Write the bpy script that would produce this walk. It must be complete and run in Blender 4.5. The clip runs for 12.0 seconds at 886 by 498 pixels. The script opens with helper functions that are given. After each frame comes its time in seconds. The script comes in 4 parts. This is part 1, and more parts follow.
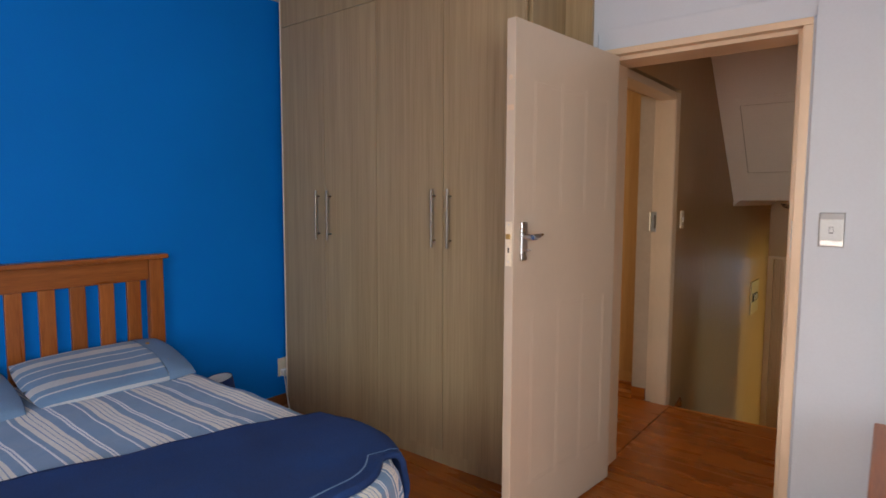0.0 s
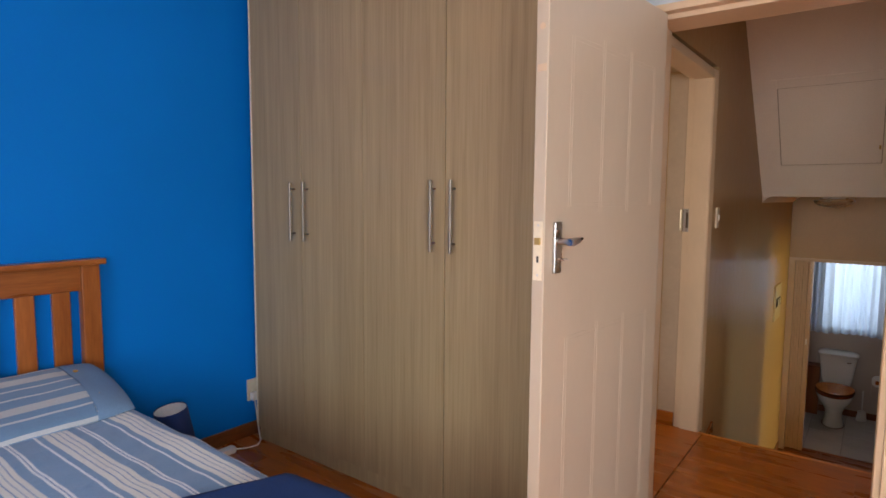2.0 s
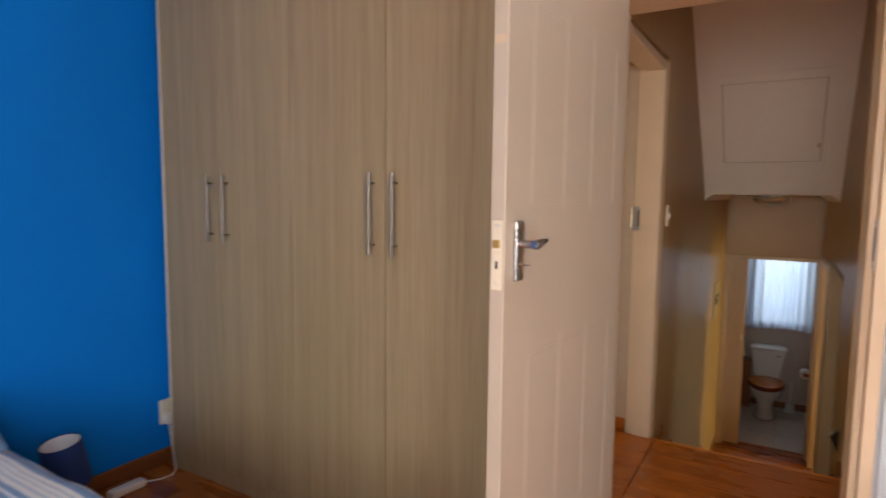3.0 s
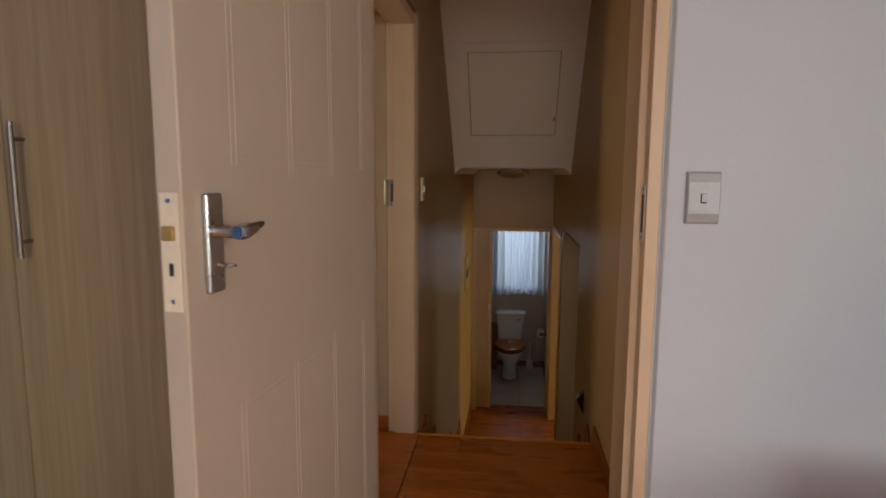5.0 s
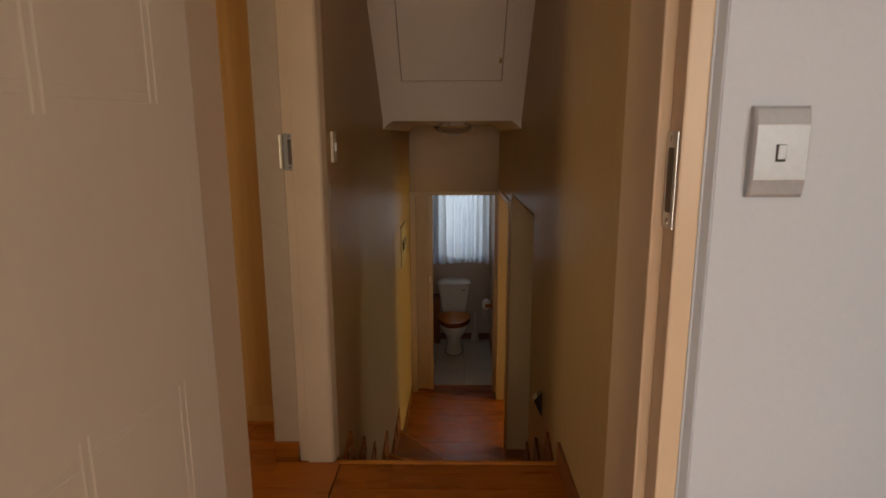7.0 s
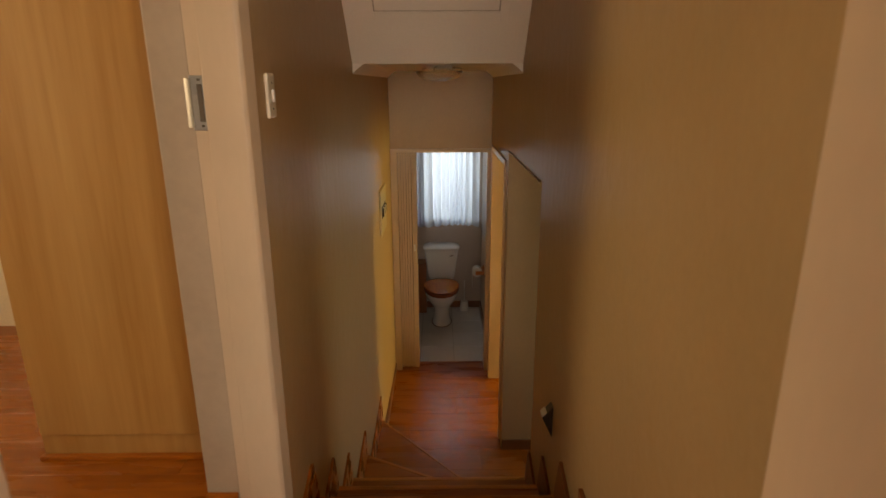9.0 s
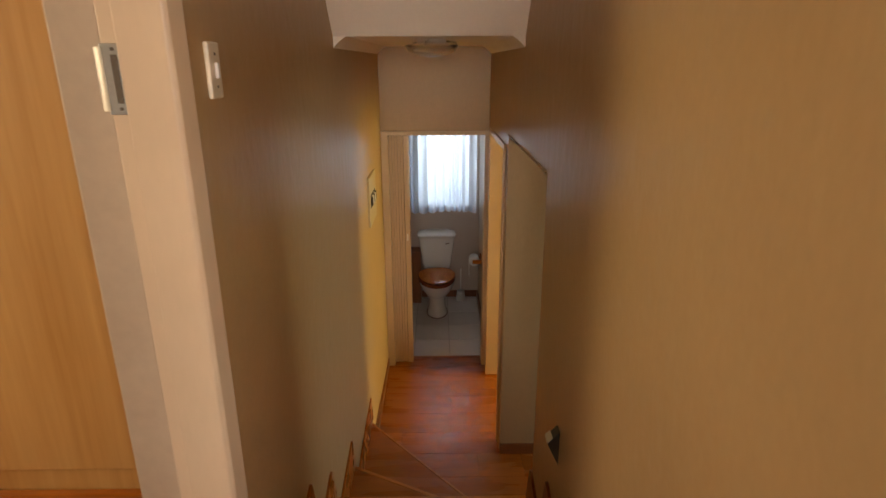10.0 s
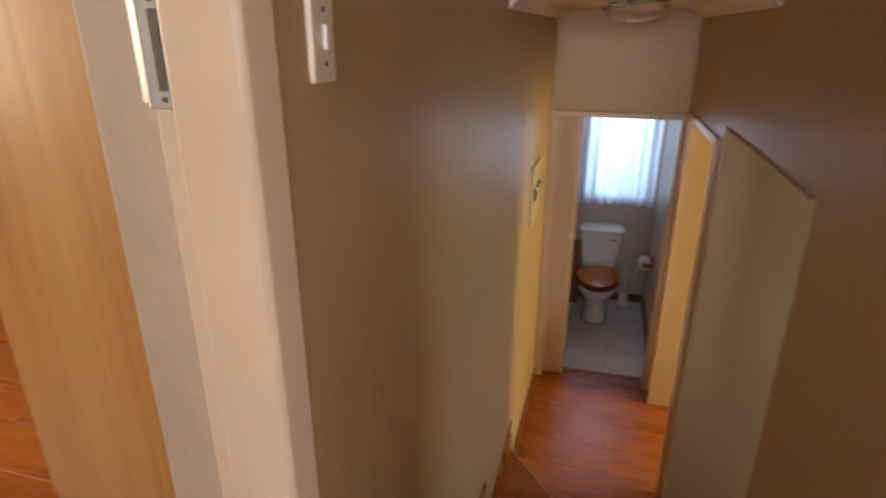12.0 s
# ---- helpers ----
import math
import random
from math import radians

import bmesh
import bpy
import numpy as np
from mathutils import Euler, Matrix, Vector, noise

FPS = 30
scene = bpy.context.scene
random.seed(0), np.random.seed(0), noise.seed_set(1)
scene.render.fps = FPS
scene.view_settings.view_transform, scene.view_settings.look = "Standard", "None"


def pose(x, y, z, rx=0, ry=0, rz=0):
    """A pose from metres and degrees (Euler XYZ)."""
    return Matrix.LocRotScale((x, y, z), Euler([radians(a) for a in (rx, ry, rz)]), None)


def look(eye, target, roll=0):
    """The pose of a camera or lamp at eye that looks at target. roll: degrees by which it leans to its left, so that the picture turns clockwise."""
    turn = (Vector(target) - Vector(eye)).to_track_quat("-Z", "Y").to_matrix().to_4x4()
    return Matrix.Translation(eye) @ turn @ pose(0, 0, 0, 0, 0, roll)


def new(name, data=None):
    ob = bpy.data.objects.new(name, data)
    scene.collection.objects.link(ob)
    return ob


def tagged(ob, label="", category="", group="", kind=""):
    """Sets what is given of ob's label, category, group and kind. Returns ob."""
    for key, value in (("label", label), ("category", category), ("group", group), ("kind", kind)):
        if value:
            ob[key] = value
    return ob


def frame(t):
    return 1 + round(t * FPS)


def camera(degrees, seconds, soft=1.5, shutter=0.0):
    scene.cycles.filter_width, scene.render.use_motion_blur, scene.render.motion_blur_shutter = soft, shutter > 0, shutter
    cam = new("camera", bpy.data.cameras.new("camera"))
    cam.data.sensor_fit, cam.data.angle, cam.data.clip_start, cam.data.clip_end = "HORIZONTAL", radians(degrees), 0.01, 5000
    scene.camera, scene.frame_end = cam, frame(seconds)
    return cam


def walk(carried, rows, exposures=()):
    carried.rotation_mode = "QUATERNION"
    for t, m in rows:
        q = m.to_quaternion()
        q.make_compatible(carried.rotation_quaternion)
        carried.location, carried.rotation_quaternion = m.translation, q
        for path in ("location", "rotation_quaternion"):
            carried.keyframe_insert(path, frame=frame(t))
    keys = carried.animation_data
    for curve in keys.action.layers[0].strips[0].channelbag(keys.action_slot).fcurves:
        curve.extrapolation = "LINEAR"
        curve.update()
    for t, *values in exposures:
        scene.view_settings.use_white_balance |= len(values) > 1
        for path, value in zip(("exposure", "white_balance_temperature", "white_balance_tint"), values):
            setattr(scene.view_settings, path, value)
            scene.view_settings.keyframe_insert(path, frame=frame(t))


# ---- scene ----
cam = camera(75.3, 12.0, soft=1.6, shutter=0.5)
PATH = [
    (0, (0.105, -0.125, 1.363), (-1.126, 1.442, 1.192), 0.2),
    (0.5, (-0.025, -0.054, 1.36), (-1.251, 1.516, 1.184), 0.3),
    (1, (-0.116, 0.022, 1.354), (-1.335, 1.596, 1.169), 0.4),
    (1.5, (-0.21, 0.144, 1.344), (-1.422, 1.725, 1.165), 0.2),
    (2, (-0.273, 0.275, 1.35), (-1.474, 1.864, 1.167), 0.4),
    (2.5, (-0.342, 0.381, 1.349), (-1.495, 2.004, 1.162), 0.4),
    (3, (-0.438, 0.48, 1.342), (-1.461, 2.188, 1.153), 0.6),
    (3.5, (-0.458, 0.572, 1.326), (-1.139, 2.442, 1.13), 1.0),
    (5.5, (-0.579, 1.14, 1.3), (-0.755, 3.113, 1.022), 0.1),
    (6, (-0.579, 1.309, 1.291), (-0.669, 3.282, 0.973), 0.1),
    (6.5, (-0.561, 1.493, 1.297), (-0.618, 3.461, 0.947), -0.1),
    (7, (-0.553, 1.65, 1.28), (-0.589, 3.612, 0.891), -0.2),
    (9, (-0.555, 2.269, 1.264), (-0.546, 4.192, 0.713), -0.3),
    (9.5, (-0.539, 2.426, 1.268), (-0.523, 4.339, 0.684), -0.3),
    (10, (-0.53, 2.576, 1.249), (-0.513, 4.479, 0.634), -0.3),
    (10.5, (-0.554, 2.757, 1.246), (-0.539, 4.646, 0.59), -0.2),
    (11, (-0.589, 2.893, 1.245), (-0.631, 4.77, 0.555), -0.1),
    (11.5, (-0.628, 3.024, 1.245), (-0.815, 4.887, 0.543), -0.0),
    (12, (-0.641, 3.14, 1.245), (-1.133, 4.944, 0.534), 0.1),
]
EXPOSURE = [(0, 2.21, 6500, 10), (0.5, 2.29, 6500, 10), (1.5, 2.63, 6500, 10), (2.5, 2.64, 6500, 10), (3.5, 2.46, 6700, 10), (5.5, 1.68, 6950, 10),
            (7.0, 1.83, 7600, 10), (8.0, 2.34, 7900, 10), (9.0, 2.67, 8200, 10), (10.0, 3.16, 7300, 10), (11.0, 3.40, 6800, 10), (12, 3.38, 5900, 10)]
walk(cam, [(t, look(eye, target, roll)) for t, eye, target, roll in PATH], EXPOSURE)

# ---- world, sun and window light ----
world = bpy.data.worlds.new("world")
scene.world = world
world.use_nodes = True
wn = world.node_tree.nodes
sky = wn.new("ShaderNodeTexSky")
sky.sky_type, sky.sun_disc, sky.sun_elevation, sky.sun_rotation = "NISHITA", False, radians(28.8), radians(183)
world.node_tree.links.new(sky.outputs[0], wn["Background"].inputs[0])
wn["Background"].inputs[1].default_value = 0.05


def area(name, m, sx, sy, watts, colour):
    """A rectangular lamp filling a wall opening, in place of daylight through it."""
    lamp = bpy.data.lights.new(name, "AREA")
    lamp.shape, lamp.size, lamp.size_y, lamp.energy, lamp.color = "RECTANGLE", sx, sy, watts, colour
    ob = new(name, lamp)
    ob.matrix_world = m
    return ob


# Added second bedroom window, unseen, to brighten the blue wall and the door.
area("opening_light", look((1.44, -0.65, 1.5), (0.0, -0.4, 1.2)), 1.2, 1.2, 11.0, (0.93, 0.96, 1.0))
# South window behind the camera: unseen, its place assumed.
area("opening_light", look((-0.4, -2.14, 1.5), (-0.4, 0, 1.4)), 1.5, 1.25, 8.0, (0.96, 0.97, 1.0))
sun = bpy.data.lights.new("sun", "SUN")
sun.energy, sun.angle, sun.color = 5.0, radians(0.53), (1.0, 0.9, 0.76)
new("sun", sun).matrix_world = look((-0.05, -0.84, 0.462), (0, 0, 0))
area("opening_light", look((-0.445, 8.67, 0.33), (-0.445, 7, 0.0)), 0.5, 1.0, 1.0, (0.72, 0.87, 1.0))
# Unseen opening assumed as source of the yellow light in the hall doorway.
area("opening_light", look((2.60, 6.3, 0.0), (0, 6.45, -0.5)), 1.3, 1.3, 10.8, (1.0, 0.83, 0.31))
# Added at the passage's unseen end to light its far wall.
area("opening_light", look((1.95, 5.2, 0.0), (0, 5.2, -0.5)), 0.8, 1.2, 2.1, (0.56, 0.76, 1.0))
# Unseen window assumed for the light from the room beside the landing.
area("opening_light", look((-3.6, 3.0, 1.5), (-1.0, 3.6, 1.0)), 1.3, 1.2, 6.3, (1.0, 0.82, 0.58))

# ---- materials ----


def mat(name, colour, rough=0.5, metal=0.0, spec=0.5, fine=(90, 0.06), coarse=(2.5, 0.08), bump=0.0, stretch=(1, 1, 1), spread=0.0, rough_var=0.08, bump_scale=0.0, coat=0.0, depth=0.002):
    """Paint, metal, plastic, tile or cloth: a base colour with two scales of variation, uneven gloss and fine relief."""
    m = bpy.data.materials.new(name)
    m.use_nodes = True
    nt = m.node_tree
    n, l = nt.nodes, nt.links
    b = n["Principled BSDF"]
    b.inputs["Metallic"].default_value = metal
    b.inputs["Coat Weight"].default_value = coat
    b.inputs["Specular IOR Level"].default_value = spec
    tc, mp = n.new("ShaderNodeTexCoord"), n.new("ShaderNodeMapping")
    mp.inputs["Scale"].default_value = stretch
    l.new(tc.outputs["Object"], mp.inputs[0])
    vals = []
    for scale, amount in (fine, coarse):
        t = n.new("ShaderNodeTexNoise")
        t.inputs["Scale"].default_value, t.inputs["Detail"].default_value = scale, 4
        l.new(mp.outputs[0] if scale == fine[0] else tc.outputs["Object"], t.inputs["Vector"])
        r = n.new("ShaderNodeMapRange")
        r.inputs["From Min"].default_value, r.inputs["From Max"].default_value = 0.25, 0.75
        r.inputs["To Min"].default_value, r.inputs["To Max"].default_value = 1 - amount, 1 + amount
        l.new(t.outputs[0], r.inputs[0])
        vals.append((t, r))
    mul = n.new("ShaderNodeMath")
    mul.operation = "MULTIPLY"
    l.new(vals[0][1].outputs[0], mul.inputs[0])
    l.new(vals[1][1].outputs[0], mul.inputs[1])
    last = mul.outputs[0]
    if spread:
        oi, r = n.new("ShaderNodeObjectInfo"), n.new("ShaderNodeMapRange")
        r.inputs["To Min"].default_value, r.inputs["To Max"].default_value = 1 - spread, 1 + spread
        l.new(oi.outputs["Random"], r.inputs[0])
        m2 = n.new("ShaderNodeMath")
        m2.operation = "MULTIPLY"
        l.new(last, m2.inputs[0])
        l.new(r.outputs[0], m2.inputs[1])
        last = m2.outputs[0]
    hsv = n.new("ShaderNodeHueSaturation")
    hsv.inputs["Color"].default_value = (*colour, 1)
    l.new(last, hsv.inputs["Value"])
    l.new(hsv.outputs[0], b.inputs["Base Color"])
    rr = n.new("ShaderNodeMapRange")
    rr.inputs["To Min"].default_value, rr.inputs["To Max"].default_value = max(0.02, rough - rough_var), min(1, rough + rough_var)
    l.new(vals[1][0].outputs[0], rr.inputs[0])
    l.new(rr.outputs[0], b.inputs["Roughness"])
    if bump:
        bp = n.new("ShaderNodeBump")
        bp.inputs["Strength"].default_value, bp.inputs["Distance"].default_value = bump, depth
        src = vals[0][0]
        if bump_scale:
            src = n.new("ShaderNodeTexNoise")
            src.inputs["Scale"].default_value, src.inputs["Detail"].default_value = bump_scale, 5
            l.new(mp.outputs[0], src.inputs["Vector"])
        l.new(src.outputs[0], bp.inputs["Height"])
        l.new(bp.outputs[0], b.inputs["Normal"])
    return m


def wood(name, dark, light, stretch, rough=0.35, spread=0.12, knots=0.0, scale=1.0, bump=0.15, contrast=(0.3, 0.7), spec=0.5):
    """Wood with grain drawn out along one axis (small stretch), streaks at two scales and, if asked for, knots."""
    m = bpy.data.materials.new(name)
    m.use_nodes = True
    nt = m.node_tree
    n, l = nt.nodes, nt.links
    b = n["Principled BSDF"]
    b.inputs["Specular IOR Level"].default_value = spec
    tc, oi, mp = n.new("ShaderNodeTexCoord"), n.new("ShaderNodeObjectInfo"), n.new("ShaderNodeMapping")
    mp.inputs["Scale"].default_value = stretch
    off = n.new("ShaderNodeVectorMath")
    off.operation = "MULTIPLY_ADD"
    comb = n.new("ShaderNodeCombineXYZ")
    for i in range(3):
        l.new(oi.outputs["Random"], comb.inputs[i])
    off.inputs[1].default_value = (17, 23, 31)
    l.new(comb.outputs[0], off.inputs[0])
    l.new(tc.outputs["Object"], off.inputs[2])
    l.new(off.outputs[0], mp.inputs[0])
    a, c = n.new("ShaderNodeTexNoise"), n.new("ShaderNodeTexNoise")
    a.inputs["Scale"].default_value, a.inputs["Detail"].default_value, a.inputs["Distortion"].default_value = 1.0 * scale, 6, 0.4
    c.inputs["Scale"].default_value, c.inputs["Detail"].default_value = 5.0 * scale, 5
    l.new(mp.outputs[0], a.inputs["Vector"])
    l.new(mp.outputs[0], c.inputs["Vector"])
    mix = n.new("ShaderNodeMath")
    mix.operation = "MULTIPLY_ADD"
    mix.inputs[1].default_value = 0.55
    l.new(a.outputs[0], mix.inputs[0])
    half = n.new("ShaderNodeMath")
    half.operation = "MULTIPLY"
    half.inputs[1].default_value = 0.45
    l.new(c.outputs[0], half.inputs[0])
    l.new(half.outputs[0], mix.inputs[2])
    ramp = n.new("ShaderNodeValToRGB")
    ramp.color_ramp.elements[0].position, ramp.color_ramp.elements[1].position = contrast
    ramp.color_ramp.elements[0].color, ramp.color_ramp.elements[1].color = (*dark, 1), (*light, 1)
    l.new(mix.outputs[0], ramp.inputs[0])
    r = n.new("ShaderNodeMapRange")
    r.inputs["To Min"].default_value, r.inputs["To Max"].default_value = 1 - spread, 1 + spread
    l.new(oi.outputs["Random"], r.inputs[0])
    hsv = n.new("ShaderNodeHueSaturation")
    l.new(ramp.outputs[0], hsv.inputs["Color"])
    l.new(r.outputs[0], hsv.inputs["Value"])
    col = hsv.outputs[0]
    if knots:
        v, kr, km = n.new("ShaderNodeTexVoronoi"), n.new("ShaderNodeMapRange"), n.new("ShaderNodeMix")
        kmap = n.new("ShaderNodeMapping")
        kmap.inputs["Scale"].default_value = [1 if q > 3 else 0.45 for q in stretch]
        l.new(off.outputs[0], kmap.inputs[0])
        l.new(kmap.outputs[0], v.inputs["Vector"])
        v.inputs["Scale"].default_value = knots
        kr.inputs["From Min"].default_value, kr.inputs["From Max"].default_value = 0.05, 0.13
        kr.inputs["To Min"].default_value, kr.inputs["To Max"].default_value = 0.75, 0.0
        l.new(v.outputs["Distance"], kr.inputs[0])
        km.data_type = "RGBA"
        l.new(kr.outputs[0], km.inputs["Factor"])
        l.new(col, km.inputs["A"])
        km.inputs["B"].default_value = (dark[0] * 0.35, dark[1] * 0.3, dark[2] * 0.3, 1)
        col = km.outputs["Result"]
    l.new(col, b.inputs["Base Color"])
    rr = n.new("ShaderNodeMapRange")
    rr.inputs["To Min"].default_value, rr.inputs["To Max"].default_value = rough - 0.08, rough + 0.1
    l.new(a.outputs[0], rr.inputs[0])
    l.new(rr.outputs[0], b.inputs["Roughness"])
    bp = n.new("ShaderNodeBump")
    bp.inputs["Strength"].default_value, bp.inputs["Distance"].default_value = bump, 0.001
    l.new(c.outputs[0], bp.inputs["Height"])
    l.new(bp.outputs[0], b.inputs["Normal"])
    return m


def stripes(name, axis, period, bands, base, rough=0.85):
    """Woven cotton in stripes: bands are (start, end, colour) as parts of one period along an axis of the object."""
    m = bpy.data.materials.new(name)
    m.use_nodes = True
    nt = m.node_tree
    n, l = nt.nodes, nt.links
    b = n["Principled BSDF"]
    b.inputs["Roughness"].default_value = rough
    b.inputs["Sheen Weight"].default_value = 0.2
    tc, sep, mod = n.new("ShaderNodeTexCoord"), n.new("ShaderNodeSeparateXYZ"), n.new("ShaderNodeMath")
    warp, wadd = n.new("ShaderNodeTexNoise"), n.new("ShaderNodeVectorMath")
    warp.inputs["Scale"].default_value = 3.0
    wadd.operation = "MULTIPLY_ADD"
    wadd.inputs[1].default_value = (0.02, 0.02, 0.0)
    l.new(tc.outputs["UV"], wadd.inputs[2])
    l.new(tc.outputs["Object"], warp.inputs["Vector"])
    l.new(warp.outputs["Color"], wadd.inputs[0])
    l.new(wadd.outputs[0], sep.inputs[0])
    sc = n.new("ShaderNodeMath")
    sc.operation = "DIVIDE"
    sc.inputs[1].default_value = period
    l.new(sep.outputs[axis], sc.inputs[0])
    mod.operation = "FRACT"
    l.new(sc.outputs[0], mod.inputs[0])
    ramp = n.new("ShaderNodeValToRGB")
    cr = ramp.color_ramp
    cr.interpolation = "CONSTANT"
    cr.elements[0].color = (*base, 1)
    cr.elements[0].position = 0
    cr.elements[1].position, cr.elements[1].color = 0.999, (*base, 1)
    for s0, s1, c in bands:
        e = cr.elements.new(s0)
        e.color = (*c, 1)
        e = cr.elements.new(s1)
        e.color = (*base, 1)
    l.new(mod.outputs[0], ramp.inputs[0])
    weave, wr, hsv = n.new("ShaderNodeTexNoise"), n.new("ShaderNodeMapRange"), n.new("ShaderNodeHueSaturation")
    weave.inputs["Scale"].default_value, weave.inputs["Detail"].default_value = 260, 3
    l.new(tc.outputs["Object"], weave.inputs["Vector"])
    wr.inputs["To Min"].default_value, wr.inputs["To Max"].default_value = 0.78, 1.22
    l.new(weave.outputs[0], wr.inputs[0])
    l.new(wr.outputs[0], hsv.inputs["Value"])
    l.new(ramp.outputs[0], hsv.inputs["Color"])
    l.new(hsv.outputs[0], b.inputs["Base Color"])
    bp = n.new("ShaderNodeBump")
    crease, addn = n.new("ShaderNodeTexNoise"), n.new("ShaderNodeMath")
    crease.inputs["Scale"].default_value, crease.inputs["Detail"].default_value, crease.inputs["Distortion"].default_value = 9, 3, 0.8
    l.new(tc.outputs["Object"], crease.inputs["Vector"])
    addn.operation = "MULTIPLY_ADD"
    addn.inputs[1].default_value = 9.0
    l.new(crease.outputs[0], addn.inputs[0])
    l.new(weave.outputs[0], addn.inputs[2])
    bp.inputs["Strength"].default_value, bp.inputs["Distance"].default_value = 0.5, 0.0016
    l.new(addn.outputs[0], bp.inputs["Height"])
    l.new(bp.outputs[0], b.inputs["Normal"])
    return m


BLUE = mat("blue_paint", (0.0, 0.17, 0.60), 0.6, spec=0.12, fine=(160, 0.03), coarse=(1.8, 0.05), bump=0.12, bump_scale=120)
WHITE_WALL = mat("pale_grey_paint", (0.51, 0.57, 0.63), 0.55, fine=(140, 0.02), coarse=(1.6, 0.03), bump=0.12, bump_scale=90)
TAUPE = mat("taupe_gloss_paint", (0.43, 0.285, 0.135), 0.40, fine=(60, 0.03), coarse=(2.2, 0.06), bump=0.5, depth=0.0065, bump_scale=17, stretch=(1, 1, 0.6), rough_var=0.12)
BOX_WOOD = wood("red_brown_wood", (0.18, 0.055, 0.015), (0.34, 0.115, 0.035), (4, 4, 0.6), 0.4)
WC_PAINT = mat("pinkish_grey_paint", (0.52, 0.42, 0.35), 0.5, fine=(60, 0.03), coarse=(2.2, 0.06), bump=0.6, depth=0.002, bump_scale=26)
WARM_WALL = mat("cream_paint", (0.72, 0.6, 0.4), 0.5, bump=0.1)
CEIL = mat("ceiling_paint", (0.84, 0.78, 0.71), 0.6, fine=(90, 0.02), coarse=(2, 0.04), bump=0.08)
CREAM = mat("cream_enamel", (0.61, 0.465, 0.315), 0.36, fine=(70, 0.02), coarse=(4, 0.05), bump=0.12, bump_scale=35, stretch=(1, 1, 0.3))
LEAF = mat("door_enamel", (0.50, 0.425, 0.325), 0.36, spec=0.7, fine=(60, 0.02), coarse=(3, 0.04), bump=0.1, bump_scale=30, stretch=(1, 1, 0.3))
OAK = wood("grey_oak_laminate", (0.245, 0.172, 0.088), (0.40, 0.30, 0.165), (30, 30, 0.7), rough=0.42, spread=0.03, bump=0.08, contrast=(0.27, 0.69))
MAPLE = wood("honey_laminate", (0.37, 0.17, 0.042), (0.52, 0.29, 0.10), (9, 9, 0.55), rough=0.3, spread=0.03, bump=0.05)
PINE = wood("varnished_pine", (0.22, 0.058, 0.012), (0.39, 0.125, 0.028), (3, 30, 30), rough=0.3, knots=2.2, bump=0.08)
PINE_V = wood("varnished_pine_upright", (0.22, 0.058, 0.012), (0.39, 0.125, 0.028), (30, 30, 3), rough=0.3, knots=2.2, bump=0.08)
PINE_Y = wood("varnished_pine_across", (0.22, 0.058, 0.012), (0.39, 0.125, 0.028), (30, 3, 30), rough=0.3, knots=2.2, bump=0.08)
PLANK = wood("orange_laminate", (0.20, 0.047, 0.005), (0.435, 0.132, 0.015), (1.6, 10, 10), rough=0.27, spread=0.07, contrast=(0.25, 0.78), knots=1.6, bump=0.06, spec=0.4)
NOSING = wood("nosing_laminate", (0.36, 0.11, 0.014), (0.60, 0.235, 0.04), (2.2, 20, 20), rough=0.28, bump=0.05)
SLOT = mat("brown_slot", (0.10, 0.075, 0.05), 0.6)
SKIRT = wood("dark_skirting", (0.13, 0.04, 0.012), (0.24, 0.08, 0.022), (4, 4, 30), rough=0.35)
STEEL = mat("brushed_steel", (0.24, 0.21, 0.18), 0.38, 1.0, fine=(200, 0.05), stretch=(1, 1, 0.1))
CHROME = mat("chrome", (0.48, 0.46, 0.45), 0.28, 1.0, coarse=(20, 0.05))
ALU = mat("aluminium_plate", (0.62, 0.62, 0.62), 0.35, 1.0)
BRASS = mat("brass", (0.5, 0.34, 0.12), 0.5, 0.6)
DARK = mat("dark_recess", (0.03, 0.025, 0.02), 0.6)
WHITE_PL = mat("white_plastic", (0.78, 0.76, 0.72), 0.3, fine=(60, 0.01), coarse=(6, 0.02))
CREAM_PL = mat("ivory_plastic", (0.74, 0.66, 0.5), 0.35)
JOINT_SHADE = mat("shadowed_joint", (0.42, 0.36, 0.30), 0.7)
GREY_PL = mat("silver_plastic", (0.37, 0.385, 0.395), 0.34, 0.2)
EDGE = mat("grey_plaster_edge", (0.47, 0.44, 0.41), 0.6, fine=(60, 0.04), coarse=(5, 0.06), bump=0.3, bump_scale=40)
BOARD = mat("darker_ivory_plastic", (0.5, 0.42, 0.28), 0.45)
REVEAL = mat("grey_plaster_reveal", (0.46, 0.355, 0.25), 0.6, fine=(40, 0.04), coarse=(4, 0.05), bump=0.3)
CERAMIC = mat("white_ceramic", (0.78, 0.77, 0.74), 0.1, fine=(40, 0.01), coarse=(4, 0.02), coat=0.3)
TILE = mat("white_tile", (0.70, 0.68, 0.66), 0.18, fine=(30, 0.02), coarse=(5, 0.04), spread=0.04)
GROUT = mat("grey_grout", (0.36, 0.33, 0.3), 0.8, fine=(120, 0.15))
NAVY = mat("navy_fleece", (0.004, 0.033, 0.135), 0.9, fine=(220, 0.3), coarse=(6, 0.15), bump=0.5, bump_scale=300)
SHADE = mat("navy_lampshade", (0.008, 0.035, 0.16), 0.8, fine=(200, 0.15), bump=0.3)
SHADE_IN = mat("lampshade_lining", (0.7, 0.72, 0.75), 0.7)
SEATDARK = wood("dark_red_mahogany", (0.13, 0.022, 0.005), (0.26, 0.05, 0.011), (14, 3, 14), rough=0.2)
